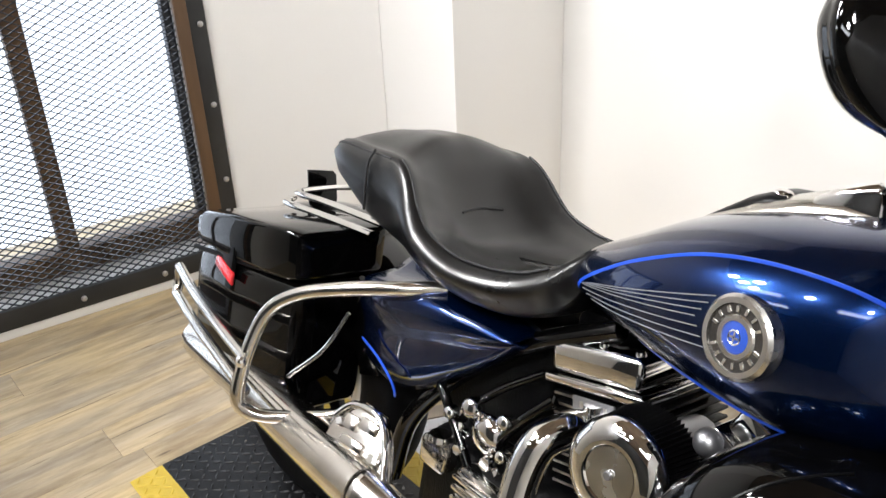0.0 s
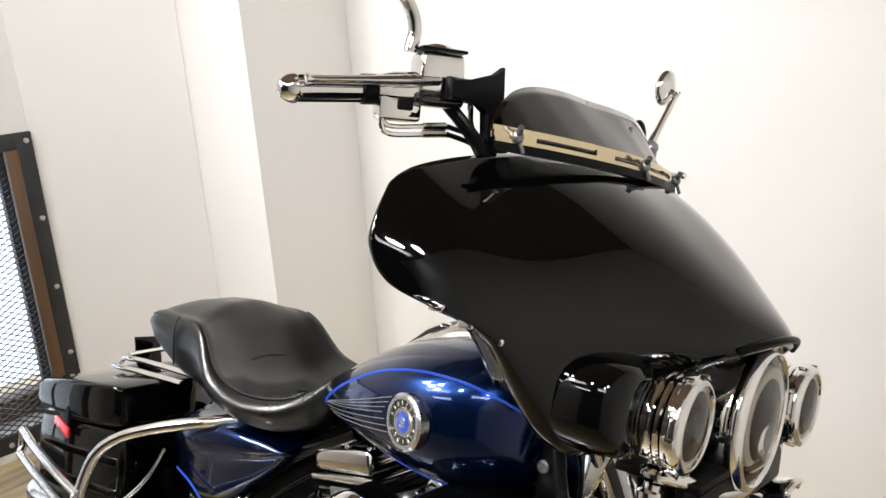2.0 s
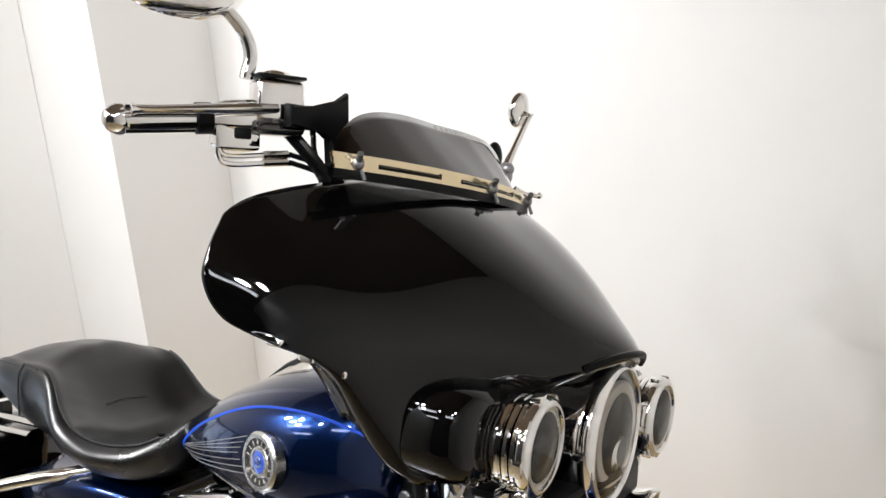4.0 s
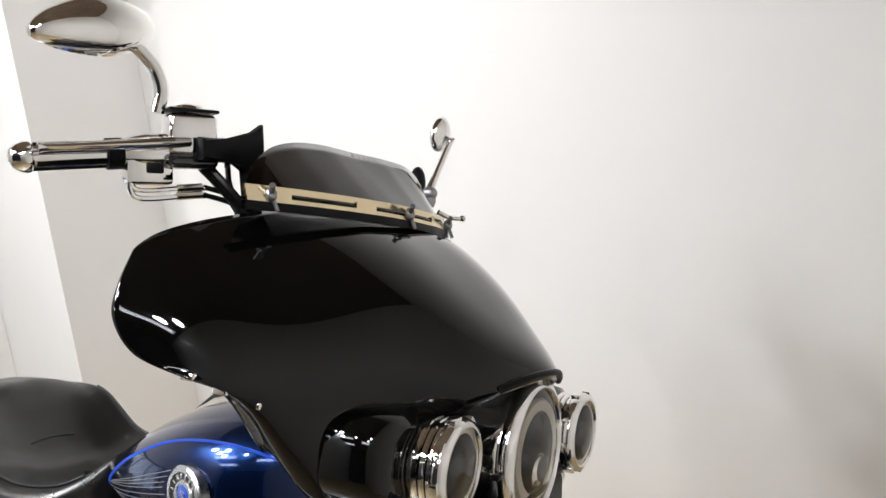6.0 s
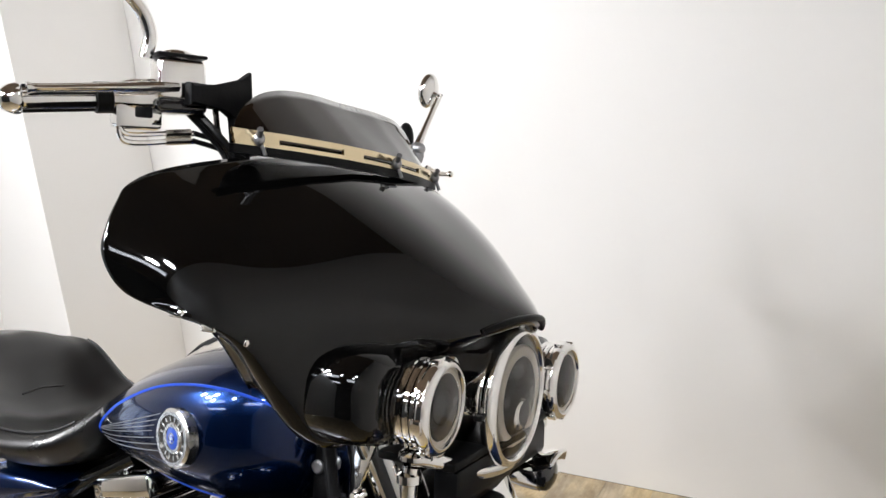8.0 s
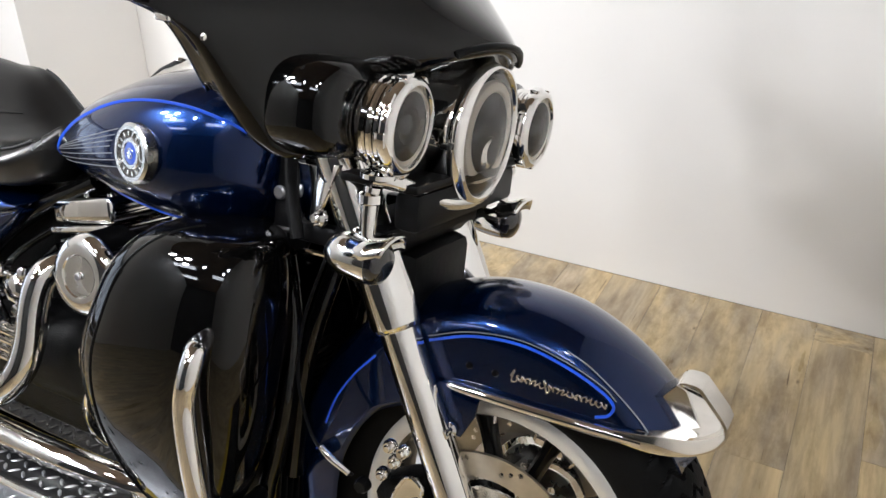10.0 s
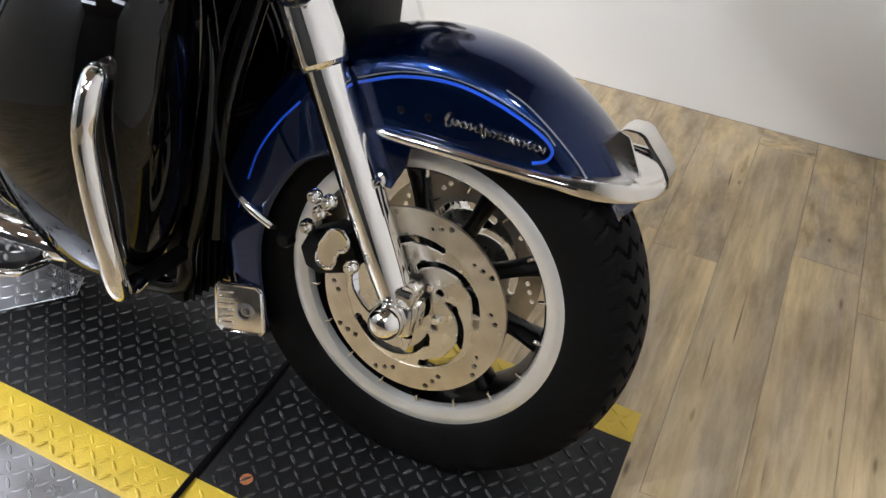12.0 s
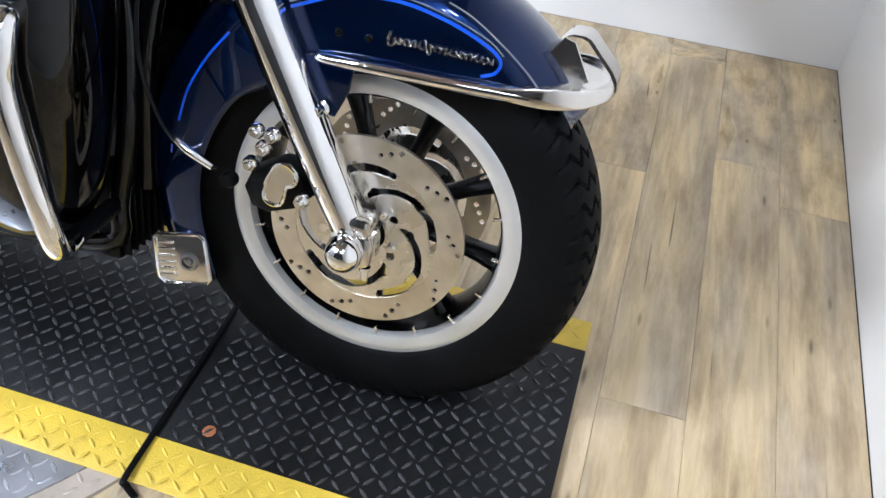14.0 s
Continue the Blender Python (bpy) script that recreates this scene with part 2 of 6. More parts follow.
def box(x0, x1, y0, y1, z0, z1, bevel=0.0, segments=2, m=None):
    bm = bmesh.new()
    bmesh.ops.create_cube(bm, size=1)
    for v in bm.verts:
        v.co = Vector(((x0 + x1) / 2 + v.co.x * (x1 - x0), (y0 + y1) / 2 + v.co.y * (y1 - y0), (z0 + z1) / 2 + v.co.z * (z1 - z0)))
    if bevel:
        bmesh.ops.bevel(bm, geom=bm.edges[:], offset=bevel, segments=segments, profile=0.5, affect="EDGES")
    if m is not None:
        bmesh.ops.transform(bm, matrix=m, verts=bm.verts)
    return bm


def curve_points(pts, n=8, closed=False):
    """Catmull-Rom through the points, n steps a span; works for any number of columns."""
    p = np.array(pts, float)
    k = len(p)
    out = []
    spans = k if closed else k - 1
    for i in range(spans):
        p1, p2 = p[i], p[(i + 1) % k]
        p0 = p[i - 1] if (closed or i > 0) else 2 * p1 - p2
        p3 = p[(i + 2) % k] if (closed or i + 2 < k) else 2 * p2 - p1
        for j in range(n):
            t = j / n
            out.append(0.5 * (2 * p1 + (p2 - p0) * t + (2 * p0 - 5 * p1 + 4 * p2 - p3) * t * t + (3 * p1 - p0 - 3 * p2 + p3) * t ** 3))
    if not closed:
        out.append(p[-1])
    return np.array(out)


def grid(rows, closed_u=False, closed_v=False, cap=False):
    """Faces between rows of points, all of one length."""
    bm = bmesh.new()
    vs = [[bm.verts.new(p) for p in r] for r in rows]
    nu, nv = len(vs), len(vs[0])
    for i in range(nu if closed_u else nu - 1):
        for j in range(nv if closed_v else nv - 1):
            q = (vs[i][j], vs[i][(j + 1) % nv], vs[(i + 1) % nu][(j + 1) % nv], vs[(i + 1) % nu][j])
            try:
                bm.faces.new(q)
            except ValueError:
                pass
    if cap:
        for r in (vs[0], vs[-1]):
            try:
                bm.faces.new(r)
            except ValueError:
                pass
    return bm


def tube(path, r, seg=14, n=6, smooth=True, closed=False, flat=1.0, up=(0, 0, 1)):
    """A swept tube; r is one radius or one for each given point; flat squeezes it along its second axis."""
    k = len(path)
    rr = [r] * k if not isinstance(r, (list, tuple)) else list(r)
    data = [(*p, q) for p, q in zip(path, rr)]
    pts = curve_points(data, n, closed) if smooth and k > 2 else np.array(data, float)
    rows = []
    normal = None
    for i in range(len(pts)):
        a = Vector(pts[max(i - 1, 0)][:3]) if not closed else Vector(pts[i - 1][:3])
        b = Vector(pts[min(i + 1, len(pts) - 1)][:3]) if not closed else Vector(pts[(i + 1) % len(pts)][:3])
        d = (b - a).normalized()
        if normal is None:
            ref = Vector(up)
            if abs(d.dot(ref)) > 0.95:
                ref = Vector((1, 0, 0)) if abs(d.x) < 0.9 else Vector((0, 1, 0))
            normal = (ref - d * ref.dot(d)).normalized()
        else:
            normal = (normal - d * normal.dot(d)).normalized()
        side = d.cross(normal)
        c, q = Vector(pts[i][:3]), pts[i][3]
        rows.append([c + (normal * math.cos(2 * math.pi * s / seg) * q * flat + side * math.sin(2 * math.pi * s / seg) * q) for s in range(seg)])
    return grid(rows, closed_u=closed, closed_v=True, cap=not closed)


def axis_matrix(origin, axis, up=(0, 0, 1)):
    z = Vector(axis).normalized()
    u = Vector(up)
    if abs(z.dot(u)) > 0.98:
        u = Vector((1, 0, 0))
    x = (u - z * u.dot(z)).normalized()
    y = z.cross(x)
    return Matrix(((x.x, y.x, z.x, origin[0]), (x.y, y.y, z.y, origin[1]), (x.z, y.z, z.z, origin[2]), (0, 0, 0, 1)))


def lathe(profile, origin=(0, 0, 0), axis=(0, 0, 1), seg=48, smooth=0):
    """A turned shape: profile of (radius, height along axis)."""
    p = curve_points(profile, smooth) if smooth else np.array(profile, float)
    m = axis_matrix(origin, axis)
    rows = [[m @ Vector((max(r, 1e-5) * math.cos(2 * math.pi * s / seg), max(r, 1e-5) * math.sin(2 * math.pi * s / seg), h)) for s in range(seg)] for r, h in p]
    bm = grid(rows, closed_v=True)
    bmesh.ops.remove_doubles(bm, verts=bm.verts, dist=2e-5)
    return bm


def slab(outline, thickness, m=None, bevel=0.0, segments=2):
    """A flat outline in x, y, given thickness in z and rounded edges."""
    bm = bmesh.new()
    a = [bm.verts.new((x, y, 0)) for x, y in outline]
    b = [bm.verts.new((x, y, thickness)) for x, y in outline]
    bm.faces.new(a[::-1]), bm.faces.new(b)
    k = len(a)
    for i in range(k):
        bm.faces.new((a[i], a[(i + 1) % k], b[(i + 1) % k], b[i]))
    if bevel:
        rim = [e for e in bm.edges if abs(e.verts[0].co.z - e.verts[1].co.z) < 1e-6]
        bmesh.ops.bevel(bm, geom=rim, offset=bevel, segments=segments, profile=0.5, affect="EDGES")
    if m is not None:
        bmesh.ops.transform(bm, matrix=m, verts=bm.verts)
    return bm


def ball(c, rx, ry, rz, u=20, v=12, m=None):
    bm = bmesh.new()
    bmesh.ops.create_uvsphere(bm, u_segments=u, v_segments=v, radius=1)
    for w in bm.verts:
        w.co = Vector((w.co.x * rx, w.co.y * ry, w.co.z * rz))
    if m is not None:
        bmesh.ops.transform(bm, matrix=m, verts=bm.verts)
    bmesh.ops.translate(bm, vec=c, verts=bm.verts)
    return bm


def bolt_head(c, axis, r, h=0.005):
    return lathe([(0, h), (r * 0.75, h), (r, h * 0.6), (r, 0)], c, axis, 12)


def superellipse(q, n):
    c, s = math.cos(q), math.sin(q)
    return math.copysign(abs(c) ** (2 / n), c), math.copysign(abs(s) ** (2 / n), s)


# ---- the room ----
XR, YB, YF = 0.83, 1.335, -5.0
TURN = -4.9
LEFT = pose(-2.635, YB, 0, 0, 0, TURN)  # the window wall: its own -y runs along the wall, +x into the room


def structure(name, label, category, bm, mat, m=None):
    ob = part(name, bm, mat, None, "", 38)
    if m is not None:
        ob.matrix_world = m
    return tagged(ob, label, category, "", "structure")


structure("wall_back", "smooth white painted wall behind the motorcycle", "wall", box(-3.0, XR + 0.12, YB, YB + 0.12, 0, CEILING), WALL)
structure("wall_column", "white painted boxed-out column in the corner of the bay", "wall", box(-2.9, -2.08, 0.85, YB - 0.002, 0, CEILING), WALL)
structure("wall_splay", "white painted splayed wall beside the window", "wall", slab([(-2.44, 0.848), (-2.90, 0.848), (-2.90, 0.372), (-2.712, 0.372)], CEILING), WALL)
structure("wall_right", "smooth white painted side wall meeting the plank floor", "wall", box(XR, XR + 0.12, YF, YB, 0, CEILING), WALL)
structure("wall_front", "grey painted wall at the far end of the showroom", "wall", box(-4.0, XR + 0.12, YF - 0.12, YF, 0, CEILING), WALL_FAR)
structure("ceiling", "dark brown open showroom ceiling", "ceiling", box(-4.0, XR + 0.12, YF - 0.12, YB + 0.12, CEILING, CEILING + 0.1), CEIL)
# the window wall, in four pieces round its opening (u: metres along the wall)
U0, U1, Z0, Z1 = 1.01, 2.45, 0.09, 1.10
wall_left = structure("wall_left", "white painted wall with a caged window", "wall", merge(
    box(-0.25, 0, -U0, 0, 0, CEILING), box(-0.25, 0, -6.6, -U1, 0, CEILING),
    box(-0.25, 0, -U1, -U0, 0, Z0), box(-0.25, 0, -U1, -U0, Z1, CEILING)), WALL, LEFT)
structure("baseboard", "low white baseboard under the caged window", "baseboard", box(0, 0.012, -6.4, -0.02, 0.0, 0.035, 0.003), BASEBOARD, LEFT)
structure("backdrop", "bright overcast daylight outside the window", "backdrop", box(-0.75, -0.73, -3.4, 0.0, -0.3, 1.7), DAY, LEFT)

# planks laid along the room's depth
floor = structure("floor", "worn brown and grey wood-look plank floor", "floor", box(-4.0, XR + 0.12, YF - 0.12, YB + 0.12, -0.06, -0.004), SUBFLOOR)

window = thing("window_1", "daylit window behind a black bolted frame with diamond mesh", "window", LEFT, "structure")
OUT0, OUT1 = 0.965, 2.52
for name, spec in (("frame_side", (-0.0, 0.022, -OUT0 - 0.055, -OUT0, 0.035, 1.155)), ("frame_side", (0.0, 0.022, -OUT1, -OUT1 + 0.055, 0.035, 1.155)),
                   ("frame_top", (0.0, 0.021, -OUT1 + 0.055, -OUT0 - 0.055, 1.10, 1.155)), ("frame_bottom", (0.0, 0.021, -OUT1 + 0.055, -OUT0 - 0.055, 0.035, 0.10))):
    part(name, box(*spec, 0.002), FRAME_BLACK, window, "black flat steel frame")
for name, spec in (("inner_frame", (0.002, 0.03, -OUT0 - 0.097, -OUT0 - 0.0555, 0.101, 1.099)), ("inner_frame", (0.002, 0.03, -OUT1 + 0.0555, -OUT1 + 0.09, 0.101, 1.099))):
    part(name, box(*spec, 0.003), FRAME_BROWN, window, "dark stained wood strip")
for u, z in [(OUT0 + 0.02, zz) for zz in (0.066, 0.336, 0.594, 0.85, 1.126)] + [(OUT0 + 0.02 + 0.262 * k, 0.066) for k in range(1, 6)] + [(OUT0 + 0.02 + 0.262 * k, 1.128) for k in range(1, 6)]:
    part("bolt", lathe([(0, 0.008), (0.006, 0.007), (0.0095, 0.003), (0.0095, 0)], (0.0215, -u, z), (1, 0, 0), 14), BOLT, window)
# expanded-metal mesh: two families of thin slanted strands
strands = bmesh.new()
u_lo, u_hi, z_lo, z_hi = OUT0 + 0.06, OUT1 - 0.06, 0.085, 1.11
pitch_u, pitch_z = 0.040, 0.0215
slope = pitch_z / pitch_u
for sign in (1, -1):
    c = z_lo - slope * (u_hi - u_lo)
    while c < z_hi + slope * (u_hi - u_lo):
        ends = []
        for u in (u_lo, u_hi):
            z = c + sign * slope * (u - u_lo) if sign > 0 else c - slope * (u - u_lo)
            ends.append((u, z))
        (ua, za), (ub, zb) = ends
        s = (zb - za) / (ub - ua)
        pts = []
        for u, z in ((ua, za), (ub, zb)):
            if z < z_lo:
                u, z = ua + (z_lo - za) / s, z_lo
            if z > z_hi:
                u, z = ua + (z_hi - za) / s, z_hi
            pts.append((u, z))
        (ua, za), (ub, zb) = pts
        if u_lo - 1e-6 <= ua < ub <= u_hi + 1e-6 and ub - ua > 0.005:
            w, d = 0.0017, 0.002 + 0.0015 * (sign > 0)
            q = [strands.verts.new((0.006 + dx, -u, z + dz)) for u, z in ((ua, za), (ub, zb)) for dx, dz in ((-d, -w), (d, -w), (d, w), (-d, w))]
            for i in range(4):
                strands.faces.new((q[i], q[(i + 1) % 4], q[4 + (i + 1) % 4], q[4 + i]))
        c += pitch_z
tagged(part("mesh_grille", strands, GRILLE, window, "grey expanded metal diamond mesh"), kind="stuff")
# the real window behind the mesh
for name, spec in (("mullion", (-0.20, -0.15, -1.515, -1.455, 0.17, 1.099)), ("mullion", (-0.20, -0.15, -2.05, -2.0, 0.17, 1.099)),
                   ("window_sill", (-0.21, -0.13, -U1, -U0, 0.0905, 0.17)), ("jamb", (-0.20, -0.16, -U0 - 0.03, -U0 - 0.0005, 0.171, 1.099))):
    part(name, box(*spec, 0.004), FRAME_BROWN if name != "jamb" else GRILLE, window, "brown stained wood" if name != "jamb" else "grey metal jamb")

# ---- ceiling lamps ----
lamp_glow = glow("lamp_glow", (1.0, 0.94, 0.85), 260)
lamp_can = material("lamp_can_black", (0.02, 0.02, 0.02), 0.5, vary=0.1)
# a can and bulb for every spot, the three added fill ones too
for sx, sy, tx, ty, tz, _ in SPOTS:
    head = thing("ceiling_lamp", "small black ceiling spotlight, switched on, in a set that includes added fill", "lamp", look((sx, sy, CEILING - 0.16), (tx, ty, tz)), group="ceiling spotlights")
    part("can", lathe([(0.02, 0.11), (0.055, 0.10), (0.06, 0.08), (0.062, -0.03), (0.056, -0.03), (0.054, 0.05), (0, 0.06)], (0, 0, 0), (0, 0, 1), 24), lamp_can, head)
    part("bulb", lathe([(0.045, 0.03), (0, 0.028)], (0, 0, 0), (0, 0, 1), 24), lamp_glow, head, "glowing bulb")
    up = head.matrix_world.inverted() @ Vector((sx, sy, CEILING + 0.002))
    part("stem", tube([(0, 0, 0.10), tuple(up)], 0.012, 8, smooth=False), lamp_can, head)
tube_glow = glow("tube_glow", (0.97, 0.98, 1.0), 34)
for fx, fy in ((-2.4, -3.4), (-2.4, -2.2), (0.1, -2.6)):
    fix = thing("tube_lamp", "white ceiling fixture with three fluorescent tubes", "lamp", pose(fx, fy, CEILING), group="tube fixtures")
    part("housing", box(-0.62, 0.62, -0.2, 0.2, -0.05, -0.001, 0.01), BASEBOARD, fix)
    for dy in (-0.12, 0.0, 0.12):
        part("tube", tube([(-0.58, dy, -0.068), (0.58, dy, -0.068)], 0.013, 10, smooth=False), tube_glow, fix, "lit tube")

# ---- turntable, mat and tread plates ----
LUG_ROWS = random.Random(5)


def lugs(inside, x0, x1, y0, y1, step, length, width, height, z):
    """Raised diamond-plate lugs, turned alternately, in one mesh."""
    bm = bmesh.new()
    i = 0
    nx, ny = int((x1 - x0) / step), int((y1 - y0) / step)
    for i in range(nx + 1):
        for j in range(ny + 1):
            x, y = x0 + i * step, y0 + j * step
            if not inside(x, y):
                continue
            a = radians(45 if (i + j) % 2 else -45) + radians(8)
            c, s = math.cos(a), math.sin(a)
            ring = [(-length, 0, 0), (-length * 0.45, -width, 0), (length * 0.45, -width, 0), (length, 0, 0), (length * 0.45, width, 0), (-length * 0.45, width, 0)]
            base = [bm.verts.new((x + c * px - s * py, y + s * px + c * py, z)) for px, py, _ in ring]
            top = [bm.verts.new((x + (c * px - s * py) * 0.62, y + (s * px + c * py) * 0.62, z + height)) for px, py, _ in ring]
            for k in range(6):
                bm.faces.new((base[k], base[(k + 1) % 6], top[(k + 1) % 6], top[k]))
            bm.faces.new(top)
    return bm


TX, TY, TR = -0.93, 0.0, 0.70
table = tagged(part("turntable", lathe([(0, 0.004), (TR, 0.004), (TR, -0.003)], (TX, TY, 0), (0, 0, 1), 120), PLATE), "round silver tread-plate turntable let into the floor", "turntable")
tagged(part("lug_pattern", lugs(lambda x, y: math.hypot(x - TX, y - TY) < TR - 0.012 and (y < -0.39 or y > 0.19), TX - TR, TX + TR, -TR, TR, 0.0235, 0.0125, 0.0032, 0.0016, 0.004), PLATE, table), kind="stuff")
surround = tagged(part("turntable_ring", lathe([(TR + 0.004, 0.0), (TR + 0.004, 0.005), (TR + 0.05, 0.005), (TR + 0.053, -0.002)], (TX, TY, 0), (0, 0, 1), 120), PLATE_BEIGE), "worn beige tread-plate ring round the turntable", "floor ring")
tagged(part("lug_pattern", lugs(lambda x, y: TR + 0.012 < math.hypot(x - TX, y - TY) < TR + 0.042 and y < -0.385, TX - TR, TX + TR + 0.05, -TR - 0.05, -0.38, 0.0235, 0.0125, 0.0032, 0.0014, 0.005), PLATE_BEIGE, surround), kind="stuff")

MX0, MX1, MY0, MY1, MZ = -1.875, 0.345, -0.38, 0.178, 0.012
mat_thing = thing("floor_mat", "black diamond-tread rubber mat with yellow borders", "mat")
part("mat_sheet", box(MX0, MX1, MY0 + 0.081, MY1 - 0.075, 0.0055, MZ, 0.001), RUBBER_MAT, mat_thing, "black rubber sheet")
for ya, yb, lift in ((MY0, MY0 + 0.0805, 0), (MY1 - 0.0745, MY1, 0)):
    ramp = box(MX0, MX1, ya, yb, 0.0055, MZ, 0.0015)
    for v in ramp.verts:
        if v.co.z > 0.008 and (abs(v.co.y - MY0) < 0.003 or abs(v.co.y - MY1) < 0.003):
            v.co.z -= 0.004
    part("border", ramp, YELLOW, mat_thing, "yellow ribbed edge strip")
SEAM = -0.272
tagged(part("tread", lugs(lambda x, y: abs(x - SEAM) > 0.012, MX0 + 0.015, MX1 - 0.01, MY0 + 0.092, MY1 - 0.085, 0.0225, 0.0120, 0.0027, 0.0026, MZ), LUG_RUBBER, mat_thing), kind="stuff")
tagged(part("border_tread", merge(lugs(lambda x, y: abs(x - SEAM) > 0.012, MX0 + 0.015, MX1 - 0.01, MY0 + 0.015, MY0 + 0.072, 0.0225, 0.0118, 0.0028, 0.0013, MZ - 0.0008),
                                  lugs(lambda x, y: True, MX0 + 0.015, MX1 - 0.01, MY1 - 0.066, MY1 - 0.01, 0.0225, 0.0118, 0.0028, 0.0013, MZ - 0.0008)), YELLOW, mat_thing, "yellow lugs"), kind="stuff")
strap = tagged(part("rubber_strap", tube([(SEAM - 0.004, -0.02, MZ + 0.004), (SEAM, -0.2, MZ + 0.004), (SEAM + 0.002, -0.372, MZ + 0.004), (SEAM + 0.008, -0.388, 0.010), (SEAM + 0.03, -0.40, 0.006)], 0.0055, 8, n=5, flat=0.55), PLASTIC), "thin black rubber strap lying across the mat", "strap")
spot = tagged(part("paint_spot", lathe([(0, 0.0006), (0.008, 0.0005), (0.011, 0)], (-0.194, -0.265, MZ + 0.0004), (0, 0, 1), 9), material("rust_orange", (0.30, 0.10, 0.03), 0.7, vary=0.3, vary_scale=200)), "small rust-orange stain on the black mat", "stain")
insert = thing("tread_plate", "silver diamond tread plate lying on the mat under the engine", "metal plate")
plate_poly = [(-0.735, -0.075), (-0.84, -0.19), (-1.15, -0.19), (-1.15, -0.03), (-0.76, -0.03)]
part("plate", slab(plate_poly, 0.004, pose(0, 0, MZ + 0.002), 0.001, 1), PLATE, insert)
tagged(part("lug_pattern", lugs(lambda x, y: y > -0.185 and y < -0.035 and (x + 0.735) * 1.095 < (y + 0.075) + -0.012 and x > -1.14, -1.15, -0.73, -0.19, -0.03, 0.0235, 0.0125, 0.0032, 0.0016, MZ + 0.006), PLATE, insert), kind="stuff")

# ---- the motorcycle, built upright and leant on its stand ----
BIKE = thing("motorcycle", "black and dark blue touring motorcycle leaning on its stand", "motorcycle", pose(0.002, -0.074, MZ - 0.004, -13.92, -0.59, -0.44))
AXLE = (0.0, 0.0, 0.322)
UP_FORK = Vector((-0.447, 0, 0.894)).normalized()


# front wheel
def tyre_mesh(seg=900, grooves=True):
    prof = [(0.208, 0.040), (0.215, 0.052), (0.232, 0.061), (0.258, 0.066), (0.282, 0.065), (0.300, 0.060)]
    tread = [(0.3075, 0.054), (0.3125, 0.046), (0.3162, 0.0375), (0.319, 0.029), (0.3207, 0.021), (0.3216, 0.0135), (0.322, 0.006)]
    half = prof + tread
    full = half + [(r, -h) for r, h in half[::-1]]
    fine = curve_points(full, 3)
    rows = []
    for r, h in fine:
        row = []
        for s in range(seg):
            a = 2 * math.pi * s / seg
            rr = r
            if grooves and r > 0.288:
                # slanted lightning grooves and a zigzag round the middle
                turn = a * 54 / (2 * math.pi)
                lane = (turn + 1.1 * abs(((abs(h) / 0.026) % 1) - 0.5)) % 1.0
                if (0.008 < abs(h) < 0.0645 and lane < 0.19) or abs(abs(h) - 0.004) < 0.0014:
                    rr -= 0.007 * min(1.0, (r - 0.284) / 0.012)
            row.append((math.sin(a) * rr, h, math.cos(a) * rr))
        rows.append(row)
    return grid(rows, closed_v=True)


def rim_mesh():
    prof = [(0.190, 0.040), (0.193, 0.050), (0.1955, 0.0555), (0.206, 0.0585), (0.216, 0.0580), (0.2215, 0.0560), (0.2225, 0.0520), (0.219, 0.048), (0.210, 0.044)]
    a = lathe(prof, (0, 0, 0), (0, 1, 0), 96)
    b = lathe([(r, -h) for r, h in prof], (0, 0, 0), (0, 1, 0), 96)
    return merge(a, b)


def spoke_mesh():
    bm = tube([(0.035, 0, 0), (0.08, 0, 0), (0.14, 0, 0), (0.192, 0, 0)], [0.019, 0.014, 0.013, 0.018], 10, 3, flat=1.5, up=(0, 1, 0))
    return bm


def wheel(name, label, centre, tyre):
    w = part(name, tyre, TYRE_RUBBER, BIKE, label)
    w.name = name
    w.location = centre
    rim = part("rim", rim_mesh(), RIM_SILVER, w, "silver painted rim lip")
    part("barrel", lathe([(0.1895, 0.046), (0.186, 0.03), (0.180, 0.0), (0.186, -0.03), (0.1895, -0.046)], (0, 0, 0), (0, 1, 0), 72), WHEEL_BLACK, w, "black wheel barrel")
    part("hub", lathe([(0.0, 0.052), (0.03, 0.052), (0.046, 0.048), (0.05, 0.03), (0.042, 0.0), (0.05, -0.03), (0.046, -0.048), (0.03, -0.052), (0, -0.052)], (0, 0, 0), (0, 1, 0), 36), WHEEL_BLACK, w)
    sm = finish("spoke", spoke_mesh(), WHEEL_BLACK)
    for k in range(9):
        o = new("spoke", sm)
        o.parent = w
        o.matrix_local = pose(0, 0, 0, 0, 360 / 9 * k + 12, 0)
    tm = finish("rim_rib", box(0.181, 0.1945, -0.052, -0.046, -0.0018, 0.0018, 0.0006, 1), CHROME_SOFT)
    for k in range(18):
        o = new("rim_rib", tm)
        o.parent = w
        o.matrix_local = pose(0, 0, 0, 0, 360 / 18 * k + 4, 0)
    return w


front_wheel = wheel("front_wheel", "black treaded tyre on a silver-lipped cast wheel", AXLE, tyre_mesh())
rear_wheel = wheel("rear_wheel", "black tyre under the saddlebags", (-1.60, 0, 0.336), tyre_mesh(160, False))


# brake rotors with real slots and holes
SLOT_T, SLOT_R = (0, 0.15, 0.3, 0.5, 0.7, 1.0), (0.056, 0.068, 0.080, 0.093, 0.0995, 0.101)


